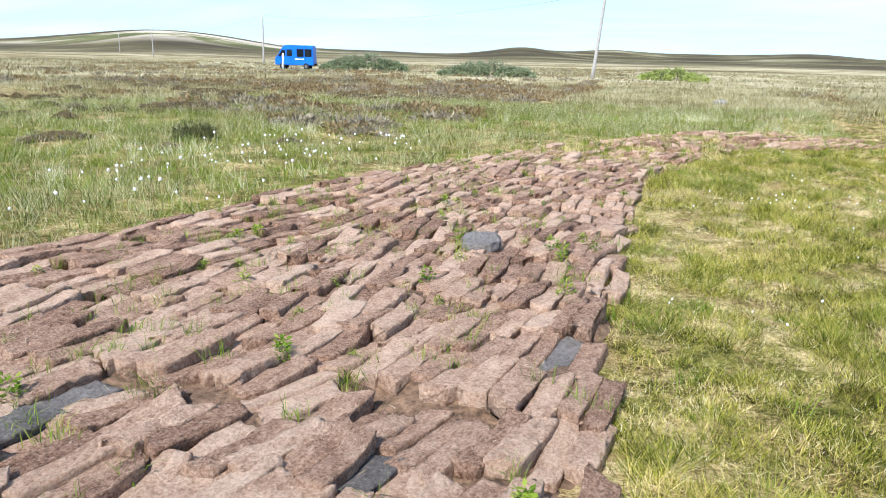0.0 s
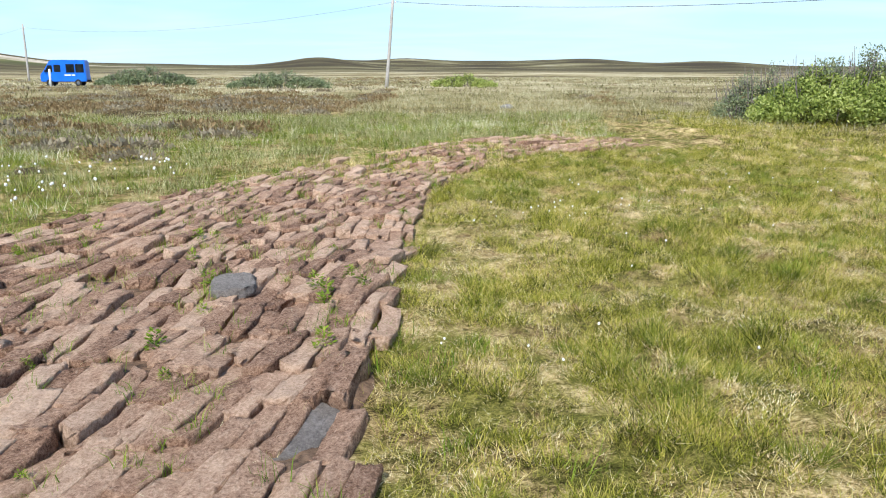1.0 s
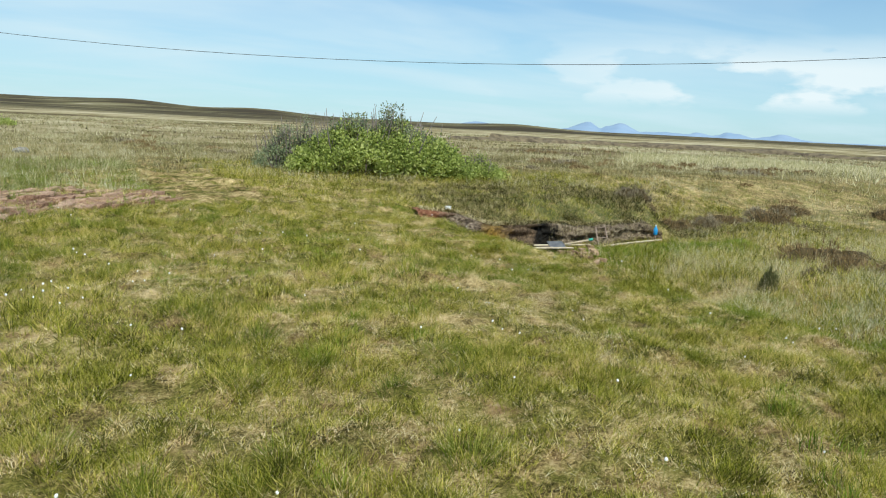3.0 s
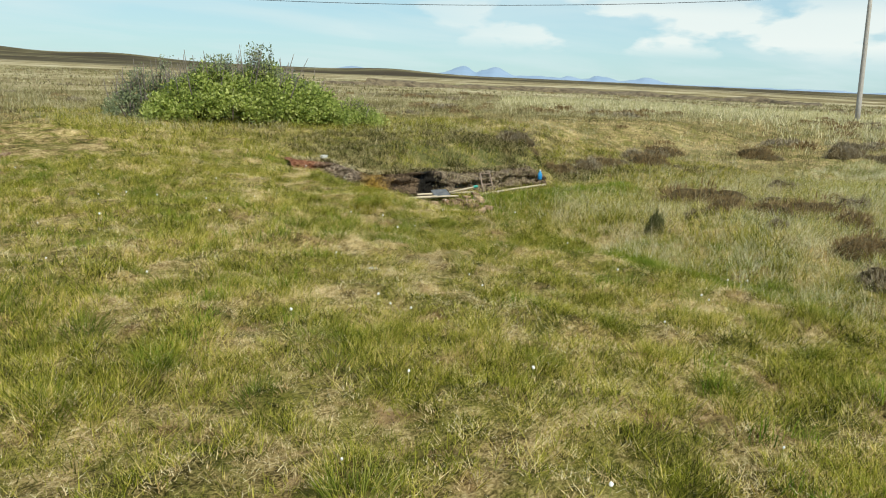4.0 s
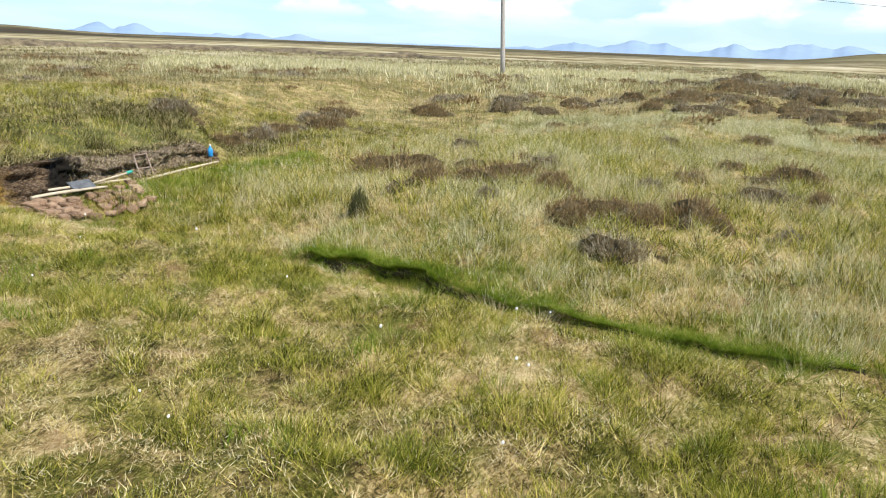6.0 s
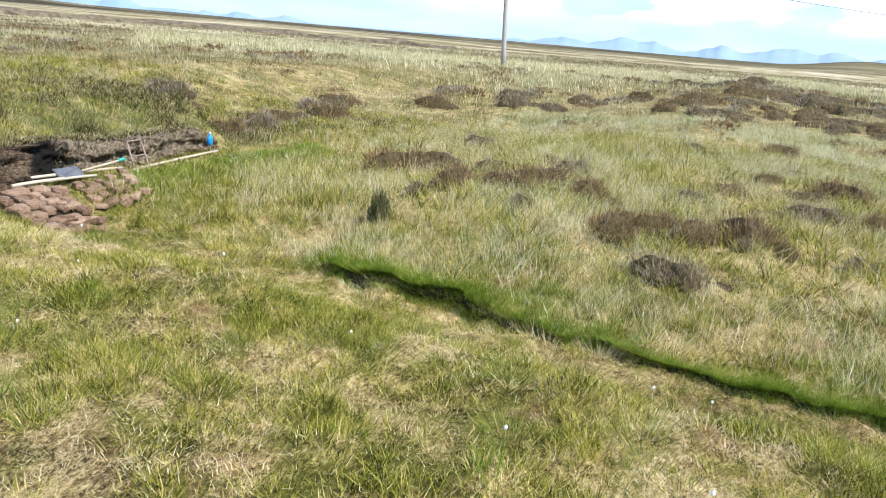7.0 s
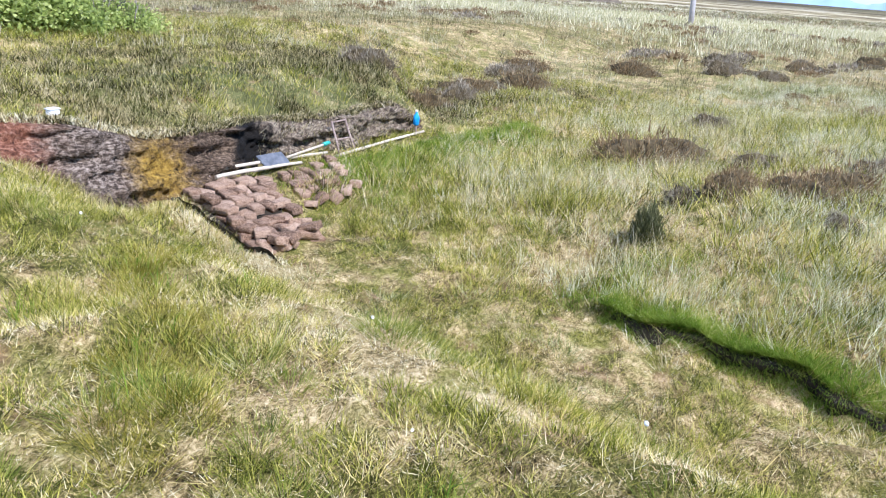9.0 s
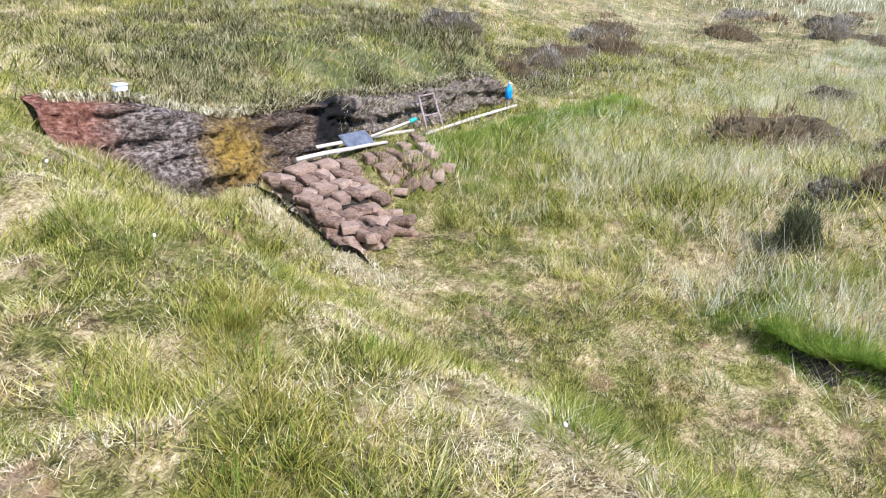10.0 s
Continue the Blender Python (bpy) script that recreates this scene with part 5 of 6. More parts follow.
for x, y, s, kind in HEATH:
    plant(x, y, (BROWN, ASH)[kind] if s < 1.6 else LIGHT, s * (1.25 if x < 20 else 1.1), rng.uniform(0.7, 0.95) if s < 1.6 else 0.42, ("brown heather cushion growing in pale moor grass", "grey dead heather patch in moor grass")[kind])
    for _ in range(2):
        a, d = rng.uniform(0, 2 * np.pi), rng.uniform(0.4, 0.85) * s
        plant(x + d * math.cos(a), y + d * math.sin(a), LIGHT, s * rng.uniform(0.4, 0.8), rng.uniform(0.6, 1.1), "low heather growing beside a larger cushion")
plant(14.1, 8.25, DARK, 0.85, 1.0, "dark green upright heather bush in pale grass")
for _ in range(190):
    x, y = rng.uniform(-24, -5.5), rng.uniform(6.5, 27)
    if lattice(x, y, 4, 81) > -0.3 and x < -4.5 - 0.1 * y:
        plant(x, y, LIGHT, rng.uniform(0.55, 1.1), rng.uniform(0.55, 0.9), "brown heather cushion on rough grass")
plant(-7.6, 8.2, DARK, 1.0, 0.7, "dark green heather bush in rough grass")

# heath too far off to be counted
q = np.concatenate([ring(22, 150, 5200), ring(9, 45, 6200)])
azq = np.degrees(np.arctan2(q[:, 0] - 6, q[:, 1] - 5))
want = np.where(azq < -2, 1.0 * (q[:, 0] < -4.0 - 0.06 * q[:, 1]), np.where(azq > 66, 0.4, 0.10) * (np.hypot(q[:, 0] - 6, q[:, 1] - 5) > 24)) * np.clip(0.5 + 1.5 * lattice(q[:, 0], q[:, 1], 3.5, 82) + 0.6 * lattice(q[:, 0], q[:, 1], 12, 83), 0, 1)
q = q[rng.uniform(0, 1, len(q)) < want]
hv = []
for i, (x, y, z) in enumerate(on_ground(q)):
    d = math.hypot(x - 6, y - 5)
    m = 60 if d > 60 else 170
    s = rng.uniform(0.5, 1.25)
    a, e, k = rng.uniform(0, 2 * np.pi, m), np.arcsin(rng.uniform(0, 1, m)), rng.uniform(0.5, 1, m)
    dd = np.stack([np.cos(e) * np.cos(a), np.cos(e) * np.sin(a), np.sin(e)], -1)
    root = dd * k[:, None] * (0.5 * s * 1.5, 0.5 * s, 0.2 * s) + (x, y, z)
    tip = root + (dd + rng.normal(0, 0.5, (m, 3)) + (0, 0, 0.5)) * 0.06 * s
    sd = rng.normal(0, 0.03 if d < 60 else 0.05, (m, 3)) * s
    hv.append(np.stack([root - sd, root + sd, tip], 1).reshape(-1, 3))
for part_of, mat, label in ((0, heather_mat, "brown heather patches scattered over the moor"), (1, grey_heather_mat, "grey heather patches scattered over the moor")):
    vs = [v for i, v in enumerate(hv) if (i % 3 == 2) == bool(part_of)]
    vs = np.concatenate(vs)
    stuff("distant_heather", vs, np.arange(len(vs)).reshape(-1, 3), mat, label, "heather")

# broken face below the lip of the ditch, the overhang's shade in its dark colour
dy = np.arange(1.0, 8.6, 0.03)
dv = np.linspace(0, 1, 7)
DY, DV = np.meshgrid(dy, dv, indexing="ij")
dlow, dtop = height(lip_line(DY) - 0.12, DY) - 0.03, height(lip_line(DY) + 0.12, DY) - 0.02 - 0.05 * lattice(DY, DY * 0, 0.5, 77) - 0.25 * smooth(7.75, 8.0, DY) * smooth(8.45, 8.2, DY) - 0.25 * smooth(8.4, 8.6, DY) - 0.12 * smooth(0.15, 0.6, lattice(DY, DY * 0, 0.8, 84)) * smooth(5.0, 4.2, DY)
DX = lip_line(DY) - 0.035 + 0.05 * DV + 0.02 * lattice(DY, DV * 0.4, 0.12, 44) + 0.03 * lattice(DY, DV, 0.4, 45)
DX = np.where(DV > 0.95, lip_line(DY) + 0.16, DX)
lipface = new("ditch_face", mesh_of("ditch_face", np.stack([DX, DY, dlow + (dtop - dlow) * DV], -1).reshape(-1, 3), grid_faces(len(dy), len(dv)), soil_shade_mat))
tagged(lipface, "broken peat edge of an old drainage ditch, darkened for the shade under its lip", "ditch", kind="structure")

# grass rooted in the dark edge itself
DZ = dlow + (dtop - dlow) * DV
pick = rng.integers(0, DX.size, 5200)
px, py, pz, pv = DX.ravel()[pick], DY.ravel()[pick], DZ.ravel()[pick], DV.ravel()[pick]
ok = (pv > 0.3) & (py < 8.0) & (lattice(py, pv * 0.3, 0.35, 95) + 0.7 * pv > 0.35 + 0.25 * smooth(5.0, 4.0, py) * lattice(py, py * 0, 0.7, 96))
root = np.stack([px, py, pz], -1)[ok]
n = len(root)
v, f = blades(root, rng.uniform(0.03, 0.10, n), rng.uniform(0.004, 0.008, n), np.abs(rng.normal(0.8, 0.4, n)), 1, 1.0, np.pi + rng.normal(0, 0.6, n))
stuff("ditch_grass", v, f, lush_mat, "green grass hanging down the dark ditch edge", "grass")

# fine bleached stalks over the rough moor
p = scatter((12.6, -4, 26, 12.6), 46, lambda x, y: np.clip(0.4 + 1.2 * lattice(x, y, 1.0, 23), 0.05, 1) * (x > lip_line(y) + 0.3))
p = tufted(p, 6, 0.08)
n = len(p)
v, f = blades(on_ground(p), rng.uniform(0.2, 0.42, n), rng.uniform(0.004, 0.007, n), np.abs(rng.normal(0.45, 0.3, n)), 1)
stuff("bleached_stalks", v, f, straw_mat, "fine bleached grass stalks over rough moor", "grass")

# peat hags: old dark cuttings winding across the far moor


def hag(points, tall, label):
    pts = [Vector((x, y, 0)) for x, y in points]
    c = []
    for a, b in zip(pts, pts[1:]):
        c += [a.lerp(b, i / 14) for i in range(14)]
    k = np.arange(len(c))
    cx, cy = np.array([q.x for q in c]), np.array([q.y for q in c])
    cx, cy = cx + 1.5 * np.sin(k * 0.45), cy + 1.5 * np.cos(k * 0.37)
    w = np.linspace(-1, 1, 9)
    K, W = np.meshgrid(k, w, indexing="ij")
    off = 2.4 * W
    X, Y = cx[K] + off * 0.8, cy[K] + off * 0.6
    up = tall * np.clip(1.25 - W * W * 1.4, -0.3, 1) * (0.7 + 0.5 * lattice(X, Y, 4, 46)) + 0.15 * lattice(X, Y, 1.2, 47)
    Z = height(X, Y) + up
    ob = new("peat_hag", mesh_of("peat_hag", np.stack([X, Y, Z], -1).reshape(-1, 3), grid_faces(len(k), 9), hag_mat))
    tagged(ob, label, "peat hag", kind="structure")


hag([(52, 92), (78, 92), (102, 84), (112, 70), (116, 56)], 0.8, "dark winding peat cutting across the far moor")
hag([(66, 104), (95, 104), (128, 96)], 0.75, "dark old peat cutting on the far moor")

# pale rush stalks bent over the ditch
y5 = np.concatenate([rng.uniform(6.8, 7.8, 40), rng.uniform(2.8, 7.9, 40)])
p = np.stack([lip_line(y5) + rng.normal(0.05, 0.12, 80), y5], -1)
v, f = blades(on_ground(p), rng.uniform(0.08, 0.17, 80), rng.uniform(0.003, 0.005, 80), rng.uniform(1.4, 2.8, 80))
stuff("rush_stalks", v, f, straw_mat, "pale dead rush stalks bent over the ditch", "rushes")

# leafy weeds rooted between the peats


def weed_mesh(seed):
    rr = np.random.default_rng(seed)
    n = 90
    a = rr.uniform(0, 2 * np.pi, n)
    z = rr.uniform(0.01, 0.13, n)
    r = 0.05 * np.sqrt(rr.uniform(0, 1, n)) * (1.3 - z / 0.16)
    c = np.stack([r * np.cos(a), r * np.sin(a), z], -1)
    d = np.stack([np.cos(a), np.sin(a), rr.normal(0.3, 0.4, n)], -1) * rr.uniform(0.015, 0.035, n)[:, None]
    s = np.stack([-np.sin(a), np.cos(a), rr.normal(0, 0.3, n)], -1) * rr.uniform(0.005, 0.010, n)[:, None]
    v = np.stack([c, c + d * 0.5 + s, c + d, c + d * 0.5 - s], 1).reshape(-1, 3)
    return mesh_of("weed", v, np.arange(4 * n).reshape(-1, 4), lush_mat, True)


WEEDS = [weed_mesh(k) for k in (1, 2, 3)]
for k, (x, y) in enumerate(scatter((-3.3, -0.9, 1.2, 6.5), 1.9, lambda x, y: in_strip(x, y, -0.1) * 1.0)):
    ob = new("weed", WEEDS[k % 3])
    ob.matrix_world = pose(x, y, float(height(x, y)) + 0.03, 0, 0, rng.uniform(0, 360)) @ Matrix.Scale(rng.uniform(0.5, 1.15), 4)
    tagged(ob, "small leafy green weed growing between drying peats", "weed", "weeds among the peats")

# ---- bushes ----


def bush(name, m, size, leaves, leaf, mats, label, twigs=60, bald=0.25):
    """A many-stemmed willow bush: fanned stems, clumped leaves, thin twigs above the crown."""
    rr = np.random.default_rng(leaves)
    b = thing(name, m, label, "bush")
    L, W, H = size
    bm = bmesh.new()
    tips = []
    for _ in range(twigs):
        x0, y0 = rr.uniform(-0.36, 0.36) * L, rr.uniform(-0.3, 0.3) * W
        k = math.sqrt(max(0.08, 1 - (2 * x0 / L) ** 2))
        x1, y1, z1 = x0 * 1.22 + rr.normal(0, 0.25), y0 * 1.3 + rr.normal(0, 0.25), H * k * rr.uniform(0.7, 1.0)
        tube(bm, (x0, y0, -0.1), (x1, y1, z1), 0.03, 0.008, 5, rr.normal(0, 0.15), 4)
        tips.append((x1, y1, z1))
    tagged(part("branchwork", bm, bark_mat, b, "thin grey-brown stems"), kind="stuff")
    # leaf clumps fill a lumpy mound, thick low down and thin at the top
    cn = leaves // 34
    u, w = rr.uniform(-1, 1, cn), rr.uniform(-1, 1, cn)
    dome = np.sqrt(np.clip(1 - u * u * 0.95, 0, 1)) * np.sqrt(np.clip(1 - 0.85 * w * w, 0, 1)) * (0.84 + 0.16 * lattice(u * 4, w * 2, 1, 91) + 0.14 * lattice(u * 11, w * 5, 1, 92))
    zc = dome * rr.uniform(0.02, 1.0, cn) ** 0.55 * H * 0.80
    c = np.stack([u * L / 2, w * W / 2, zc], -1)
    keep = rr.uniform(0, 1, cn) > bald * smooth(0.3, 0.9, zc / H) * 1.6
    c = c[keep]
    p = np.repeat(c, 34, 0) + rr.normal(0, 1, (len(c) * 34, 3)) * (0.125, 0.125, 0.09)
    n = len(p)

    def leaf_mesh(p, leaf):
        n = len(p)
        a = rr.normal(0, 1, (n, 3)) + (0, 0, 0.35)
        a /= np.linalg.norm(a, axis=1)[:, None]
        s = np.cross(a, rr.normal(0, 1, (n, 3)))
        s /= np.linalg.norm(s, axis=1)[:, None]
        ll = leaf * rr.uniform(0.6, 1.3, n)[:, None]
        v = np.stack([p, p + a * ll * 0.5 + s * ll * 0.28, p + a * ll, p + a * ll * 0.5 - s * ll * 0.28], 1).reshape(-1, 3)
        return v, np.arange(4 * n).reshape(-1, 4)
    p[:, 2] = np.maximum(p[:, 2], 0.02)
    v, f = leaf_mesh(p, leaf)
    crown = new("crown", mesh_of("crown", v, f, mats[0], True))
    crown.parent = b
    tagged(crown, "dense yellow-green leaves", kind="stuff")
    # sparse grey sprigs that reach above the leaves
    bm = bmesh.new()
    q = []
    for k in range(twigs * 5):
        cx = rr.uniform(-0.42, 0.36) * L
        t = math.sqrt(max(0.05, 1 - (2 * cx / L) ** 2))
        lump = 1.0 if abs(cx - 0.08 * L) < 0.07 * L else (0.86 if abs(cx + 0.17 * L) < 0.10 * L else 0.74)
        top = Vector((cx + rr.normal(0, 0.1), rr.normal(0, 0.2) * W * 0.5, H * t * lump * rr.uniform(0.86, 1.05)))
        low = Vector((cx * 0.97, top.y * 0.9, top.z * 0.62))
        tube(bm, low, top, 0.008, 0.003, 3, rr.normal(0, 0.05), 2)
        for _ in range(9):
            q.append(low.lerp(top, rr.uniform(0.35, 1.0)) + Vector(rr.normal(0, 0.07, 3)))
    tagged(part("twig_spray", bm, bark_mat, b, "bare grey twigs"), kind="stuff")
    v, f = leaf_mesh(np.array(q), leaf * 0.8)
    sp = new("upper_foliage", mesh_of("upper_foliage", v, f, mats[1], True))
    sp.parent = b
    tagged(sp, "sparse grey-green sprigs", kind="stuff")
    return b


def at_ground(x, y, rz=0.0, up=0.0):
    return pose(x, y, float(height(x, y)) + up, 0, 0, rz)


bush("willow_bush", at_ground(12.15, 23.2, -20), (5.9, 3.8, 2.45), 46000, 0.115, (leaf_mat, grey_leaf_mat), "dense yellow-green willow bush standing alone on the moor")
bush("willow_bush", at_ground(9.6, 24.0, -10), (3.0, 2.0, 1.9), 4800, 0.09, (grey_leaf_mat, grey_leaf_mat), "low grey-green willow scrub beside a bush", 24, 0.5)
bush("willow_bush", at_ground(15.3, 21.8, -25), (1.9, 1.5, 0.9), 3800, 0.09, (leaf_mat, leaf_mat), "low green willow scrub beside a bush", 20, 0.4)
bush("willow_bush", at_ground(-39.0, 76.0, 30), (10.0, 4.5, 2.1), 9000, 0.20, (grey_leaf_mat, grey_leaf_mat), "spreading green willow scrub far across the moor", 40, 0.5)
bush("willow_bush", at_ground(-19.5, 62.0, 15), (8.5, 4.0, 1.5), 6000, 0.18, (grey_leaf_mat, grey_leaf_mat), "low grey-green willow scrub on the moor", 40, 0.6)
bush("willow_bush", at_ground(-4.2, 70.0, 0), (6.0, 3.0, 1.2), 3600, 0.18, (leaf_mat, leaf_mat), "low bright green willow scrub on the moor", 30, 0.5)

# ---- telegraph poles and cables ----


def pole(x, y, tall, lean_x, lean_y):
    base = Vector((x, y, float(height(x, y)) - 0.3))
    p = thing("telegraph_pole", Matrix.Translation(base), "weathered grey wooden telegraph pole standing in the moor", "telegraph pole", "telegraph poles")
    top = Vector((math.tan(radians(lean_x)) * tall, math.tan(radians(lean_y)) * tall, tall + 0.3))
    bm = tube(bmesh.new(), (0, 0, 0), top, 0.16, 0.11, 12, 0.02, 6)
    part("shaft", bm, pole_mat, p)
    hook = top * 0.93
    bm = tube(bmesh.new(), hook + Vector((-0.14, 0, 0)), hook + Vector((0.30, 0, 0)), 0.025, 0.02, 6)
    part("bracket", bm, rust_mat, p, "small iron bracket")
    bm = tube(bmesh.new(), hook + Vector((0.26, 0, -0.02)), hook + Vector((0.26, 0, 0.14)), 0.045, 0.03, 8)
    part("insulator", bm, white_mat, p, "white insulator")
    return base + hook + Vector((0.26, 0, 0.1))


ends = [pole(-10.7, 65.0, 7.8, 5.5, 0), pole(50.2, 21.56, 7.9, 0, 3.5), pole(-72.0, 104.0, 8.2, 0, 1), pole(-167, 184, 8.6, 0, 0), pole(-252, 258, 8.6, 0, 0), pole(112.0, -22.0, 8.2, 0, 0)]


def cable(a, b, sag, thick=0.016):
    c = thing("overhead_cable", Matrix.Translation(a), "single dark overhead cable strung between poles", "cable", "overhead cables")
    bm = bmesh.new()
    d = b - a
    pts = [d * (i / 24) - Vector((0, 0, 4 * sag * (i / 24) * (1 - i / 24))) for i in range(25)]
    for p, q in zip(pts, pts[1:]):
        tube(bm, p, q, thick, thick, 5)
    part("strand", bm, wire_mat, c)


cable(ends[0], ends[1], 1.9)
cable(ends[1], ends[5], 1.2)
cable(ends[2], ends[0], 1.4, 0.009)
cable(ends[3], ends[2], 1.6, 0.009)
cable(ends[4], ends[3], 1.4, 0.009)

# ---- the van ----


def van(m):
    """A blue high-roofed van, its length along x with the bonnet at -x."""
    v = thing("van", m, "bright blue panel van parked on the moor road", "van")
    bm = bmesh.new()
    side = [(-2.45, 0.45), (-2.50, 0.95), (-2.42, 1.20), (-2.20, 1.36), (-1.62, 2.12), (-1.40, 2.42), (-1.05, 2.52), (2.30, 2.50), (2.44, 2.38), (2.50, 0.45)]
    lo = [bm.verts.new((x, -0.95 if z < 1.4 else -0.95 + 0.07 * (z - 1.4), z)) for x, z in side]
    hi = [bm.verts.new((x, 0.95 if z < 1.4 else 0.95 - 0.07 * (z - 1.4), z)) for x, z in side]
    bm.faces.new(lo[::-1])
    bm.faces.new(hi)
    for i in range(len(side)):
        j = (i + 1) % len(side)
        bm.faces.new((lo[i], lo[j], hi[j], hi[i]))
    bmesh.ops.recalc_face_normals(bm, faces=bm.faces)
    bmesh.ops.bevel(bm, geom=list(bm.edges), offset=0.05, segments=2, affect='EDGES')
    part("body", bm, van_blue_mat, v)
    for s in (-1, 1):
        for x0, x1, z0, z1 in ((-1.95, -1.15, 1.38, 2.0), (-0.95, -0.25, 1.38, 2.05), (0.35, 1.25, 1.32, 2.12), (1.38, 2.28, 1.32, 2.12)):
            bm = bmesh.new()
            y = s * 0.94
            pts = [(x0 + (0.35 if x0 < -1 else 0), y - s * 0.02, z1), (x0, y, z0), (x1, y, z0), (x1, y - s * 0.02, z1)]
            f = bm.faces.new([bm.verts.new(p) for p in pts])
            bmesh.ops.solidify(bm, geom=[f], thickness=0.03)
            part("window", bm, van_glass_mat, v, "dark side window")
        for x in (-1.55, 1.55):
            bm = tube(bmesh.new(), (x, s * 0.70, 0.34), (x, s * 0.97, 0.34), 0.34, 0.34, 20)
            w = part("wheel", bm, rubber_mat, v, "black wheel")
            bm = tube(bmesh.new(), (x, s * 0.965, 0.34), (x, s * 0.985, 0.34), 0.19, 0.17, 14)
            part("rim", bm, dark_metal_mat, w)
        bm = block(bmesh.new(), (-2.53, s * 0.72 - 0.14, 0.72), (-2.40, s * 0.72 + 0.14, 0.92), 0.02)
        part("headlight", bm, white_mat, v, "pale headlight")
        bm = block(bmesh.new(), (-1.95, s * 1.08 - 0.10, 1.35), (-1.83, s * 1.08 + 0.10, 1.60), 0.02)
        part("mirror", bm, rubber_mat, v, "black door mirror")
    bm = bmesh.new()
    f = bm.faces.new([bm.verts.new(p) for p in ((-2.19, -0.8, 1.41), (-2.19, 0.8, 1.41), (-1.68, 0.76, 2.07), (-1.68, -0.76, 2.07))])
    bmesh.ops.solidify(bm, geom=[f], thickness=0.03)
    part("windscreen", bm, van_glass_mat, v, "dark windscreen")
    for dx, ln in ((0.15, 0.7), (0.95, 0.35)):
        bm = block(bmesh.new(), (dx, -0.975, 1.02), (dx + ln, -0.945, 1.14))
        part("lettering", bm, white_mat, v, "white lettering bar")
    bm = block(bmesh.new(), (2.47, -0.9, 0.42), (2.58, 0.9, 0.62), 0.03)
    part("bumper", bm, rubber_mat, v, "dark rear bumper")
    return v


VX, VY = -45.0, 71.5
van(at_ground(VX - 0.3, VY, 18) @ Matrix.Diagonal((0.87, 0.95, 1.05, 1)))
bm = tube(bmesh.new(), (0, 0, -0.2), (0.06, 0, 1.7), 0.10, 0.10, 8)
post = thing("marker_post", at_ground(VX - 0.1, VY - 3.0), "white marker post beside the van", "post")
part("stake", bm, white_mat, post)

# ---- by the cutting ----


def rail(a, b, r, mat, label, name="wooden_batten"):
    o = thing(name, Matrix.Translation(a), label, "batten", "battens by the cutting")
    bm = tube(bmesh.new(), (0, 0, 0), Vector(b) - Vector(a), r, r * 0.9, 8, 0.012, 5)
    part("shaft", bm, mat, o)
    return o


rail((11.76, 13.16, -1.10), (12.60, 13.13, -1.09), 0.030, bare_wood_mat, "bleached wooden batten lying across fresh peats")
rail((11.86, 13.30, -1.05), (13.90, 13.36, -1.10), 0.026, bare_wood_mat, "long bleached wooden handle lying on the cutting floor")
rail((12.35, 13.14, -1.10), (13.25, 13.20, -1.13), 0.024, bare_wood_mat, "bleached wooden batten lying on the cutting floor")
rail((13.95, 13.20, -1.13), (16.2, 13.36, -1.03), 0.026, bare_wood_mat, "long bleached wooden rail lying in wet grass")

iron = thing("peat_iron", pose(12.83, 13.30, -1.06, 32, 0, 2), "dull grey flat peat spade blade lying on battens", "spade")
bm = bmesh.new()
block(bm, (-0.24, -0.13, 0.0), (0.22, 0.13, 0.02), 0.008)
part("blade", bm, dark_metal_mat, iron)
part("handle", tube(bmesh.new(), (0.22, 0, 0.012), (1.05, 0.10, 0.03), 0.02, 0.018, 8), bare_wood_mat, iron, "bleached wooden handle")
part("grip", tube(bmesh.new(), (1.03, 0.10, 0.03), (1.17, 0.115, 0.035), 0.032, 0.03, 8), teal_mat, iron, "teal plastic grip")

# small leaning frame of rusty bars
lad = thing("ladder", Matrix.Identity(4), "small rusty iron ladder leaning on the peat bank", "ladder")
bl, br, tl, tr = Vector((14.0, 13.15, -1.20)), Vector((14.33, 13.15, -1.19)), Vector((14.19, 13.58, -0.69)), Vector((14.48, 13.58, -0.68))
part("upright", tube(bmesh.new(), bl, tl, 0.017, 0.017, 8), rust_mat, lad)
part("upright", tube(bmesh.new(), br, tr, 0.017, 0.017, 8), rust_mat, lad)
for k in (0.06, 0.52, 0.97):
    part("rung", tube(bmesh.new(), bl.lerp(tl, k), br.lerp(tr, k), 0.014, 0.014, 8), rust_mat, lad)

# stake with a blue plastic bottle upturned on it, and an iron hoop stake
stake = thing("stake", at_ground(15.98, 13.36), "thin dark stake holding a blue plastic bottle", "stake")
zb = float(height(15.98, 13.36))
part("shaft", tube(bmesh.new(), (0, 0, -0.1), (0.01, 0.01, -0.66 - zb), 0.018, 0.016, 8), rust_mat, stake)
bottle = thing("plastic_bottle", pose(15.99, 13.37, -0.90) @ Matrix.Scale(0.75, 4), "crumpled blue plastic bottle hung on a stake", "bottle")
bm = bmesh.new()
prof = [(0.05, 0.0), (0.075, 0.03), (0.07, 0.12), (0.078, 0.17), (0.06, 0.22), (0.03, 0.27), (0.028, 0.31)]
rings = [[bm.verts.new((r * math.cos(q) * (1 + 0.08 * math.sin(3 * q + z * 30)), r * math.sin(q), z)) for q in (2 * math.pi * j / 14 for j in range(14))] for r, z in prof]
for p, q in zip(rings, rings[1:]):
    for j in range(14):
        bm.faces.new((p[j], p[(j + 1) % 14], q[(j + 1) % 14], q[j])).smooth = True
bm.faces.new(rings[0][::-1])
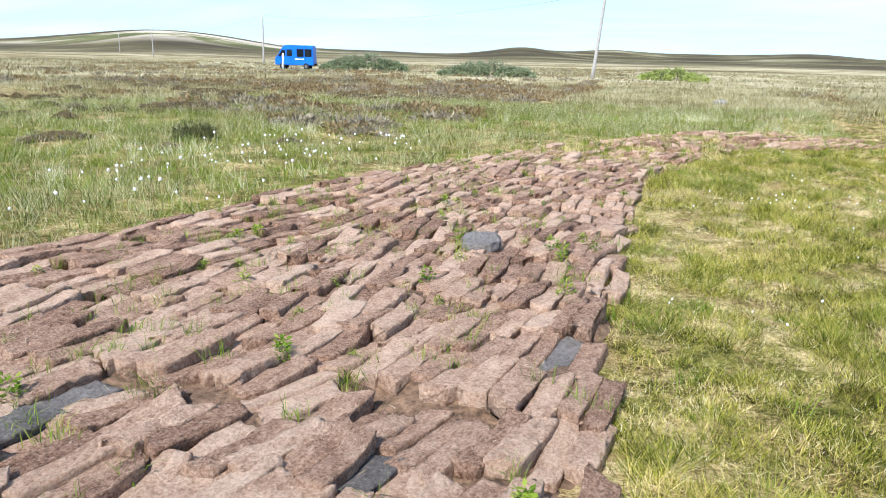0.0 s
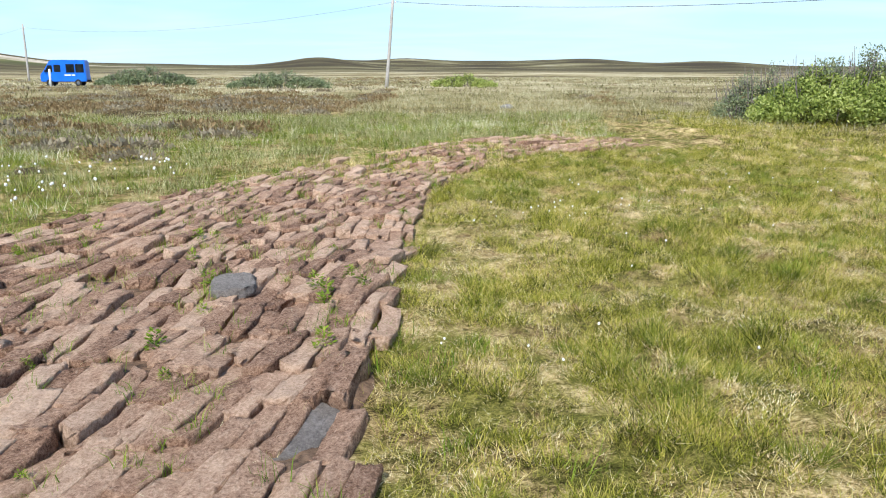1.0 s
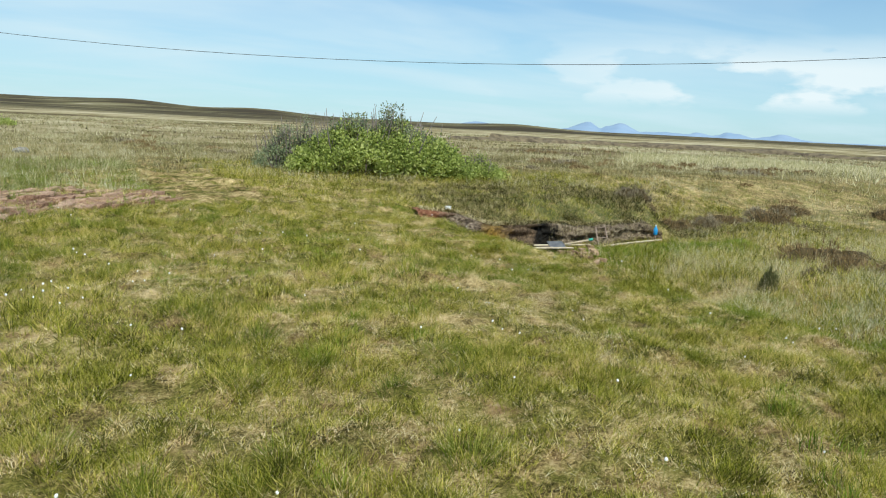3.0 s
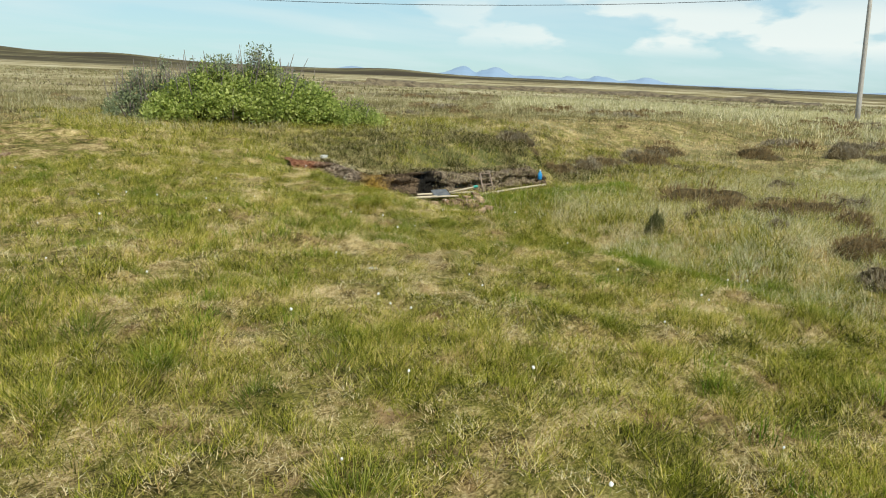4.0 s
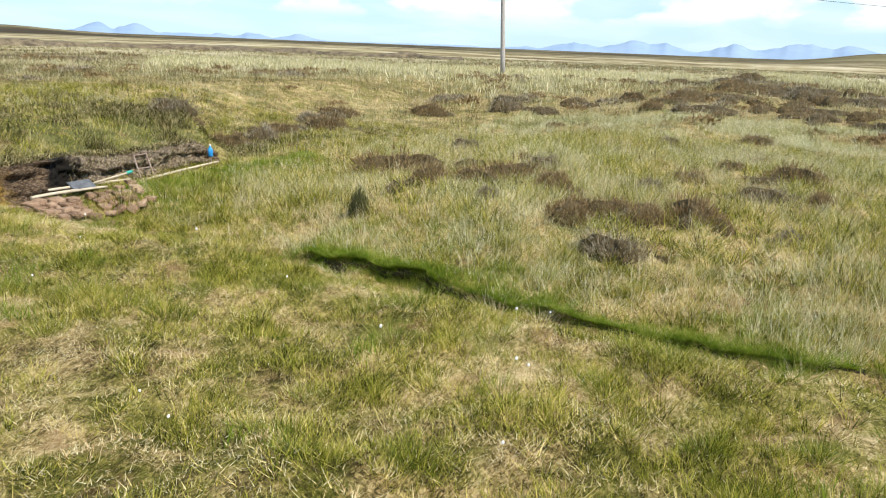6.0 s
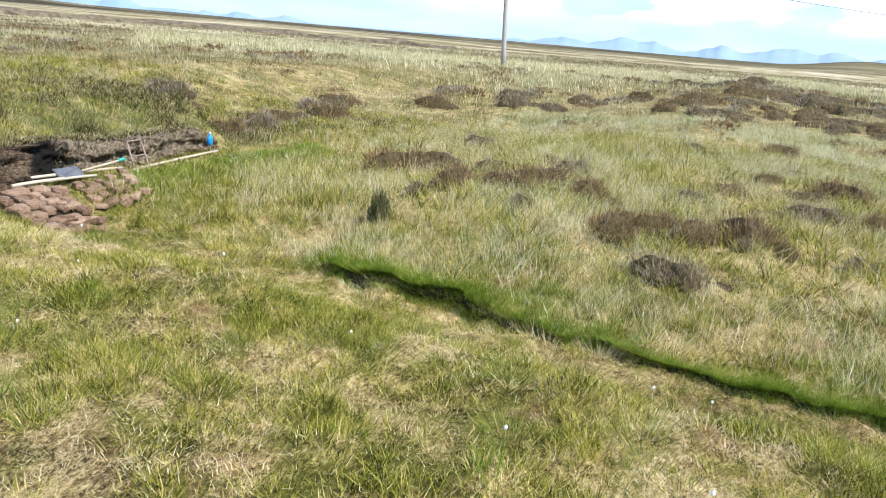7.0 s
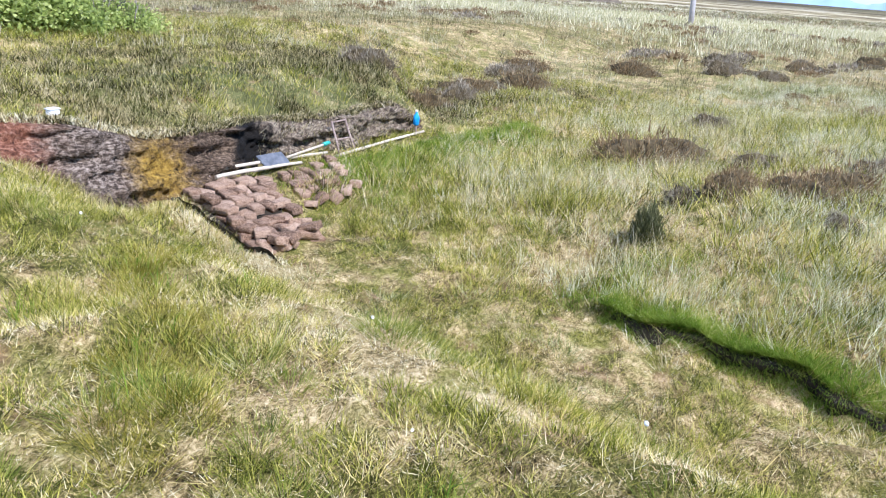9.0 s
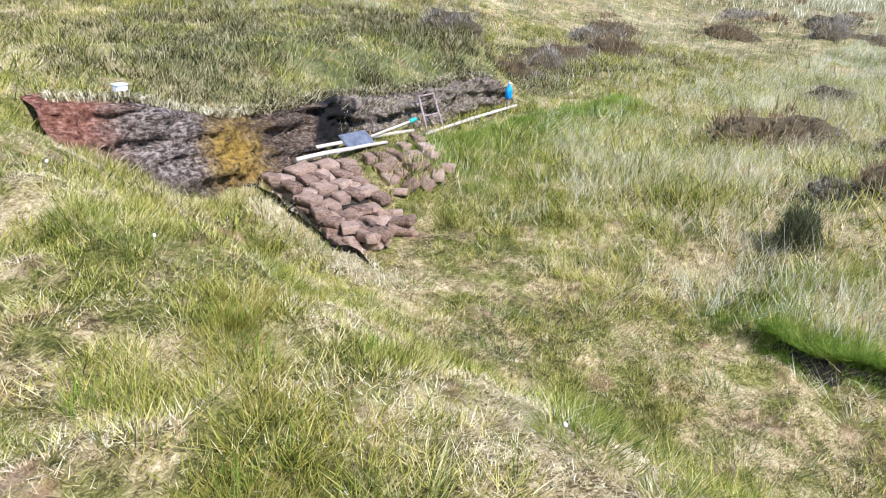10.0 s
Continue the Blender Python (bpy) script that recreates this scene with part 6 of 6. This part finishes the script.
bm.faces.new(rings[-1])
part("body", bm, blue_plastic_mat, bottle)
part("cap", tube(bmesh.new(), (0, 0, 0.305), (0, 0, 0.345), 0.032, 0.03, 10), white_mat, bottle, "pale cap")
hoop = thing("iron_stake", pose(11.80, 13.30, -1.2), "thin rusty iron stake stuck in the cutting", "stake")
part("shaft", tube(bmesh.new(), (0, 0, -0.15), (-0.02, 0.06, 0.26), 0.011, 0.010, 8), rust_mat, hoop)
part("crossbar", tube(bmesh.new(), (-0.06, 0.06, 0.24), (0.06, 0.06, 0.26), 0.010, 0.010, 8), rust_mat, hoop)

# white plastic tub on the brow
tub = thing("plastic_tub", pose(10.05, 13.72, float(height(10.05, 13.72)) + 0.02, 0, 0, 12) @ Matrix.Scale(0.8, 4), "small white plastic tub lying on the grassy bank", "tub")
part("body", block(bmesh.new(), (-0.085, -0.06, 0.0), (0.085, 0.06, 0.085), 0.02), white_mat, tub)
part("lid", block(bmesh.new(), (-0.09, -0.065, 0.083), (0.09, 0.065, 0.098), 0.006), white_mat, tub)

# flat grey stone in the grass
bm = bmesh.new()
bmesh.ops.create_icosphere(bm, subdivisions=3, radius=1)
for q in bm.verts:
    q.co *= 1 + 0.18 * noise.noise(q.co * 1.7)
    q.co = Vector((q.co.x * 0.30, q.co.y * 0.22, q.co.z * 0.15))
st = thing("stone", at_ground(0.95, 31.4, 20, 0.08), "flat grey stone lying in long grass", "stone")
part("boulder", bm, stone_mat, st)

# ---- cotton grass ----


def cotton(m):
    c = thing("cotton_grass", m, "white cotton grass head on a thin stem", "cotton grass", "cotton grass in the turf")
    part("stem", tube(bmesh.new(), (0, 0, 0), (0.012, 0.006, 0.15), 0.0016, 0.0012, 4, 0.004, 2), moor_mat, c)
    bm = bmesh.new()
    bmesh.ops.create_icosphere(bm, subdivisions=2, radius=0.0095)
    for q in bm.verts:
        q.co *= 1 + 0.35 * noise.noise(q.co * 95)
        q.co.z = q.co.z * 1.2 - 0.004
        q.co += Vector((0.012, 0.006, 0.155))
    part("head", bm, cotton_mat, c, "white cottony head")
    return c


first = cotton(at_ground(1.85, 5.65, 40))
for _ in range(165):
    zone = rng.uniform()
    if zone < 0.34:
        x, y = rng.uniform(1.3, 9.0), rng.uniform(0.8, 11.5)
    elif zone < 0.46:
        x, y = rng.normal(2.1, 0.5), rng.normal(5.6, 0.9)
    else:
        x, y = rng.normal(-4.3, 0.9), rng.uniform(1.6, 9)
    if in_strip(x, y, 0.05) or bare(x, y):
        continue
    copy_thing(first, at_ground(x, y, rng.uniform(0, 360)) @ Matrix.Scale(rng.uniform(0.55, 1.0) * (2.0 if x < strip_left(y) else 1.0), 4))
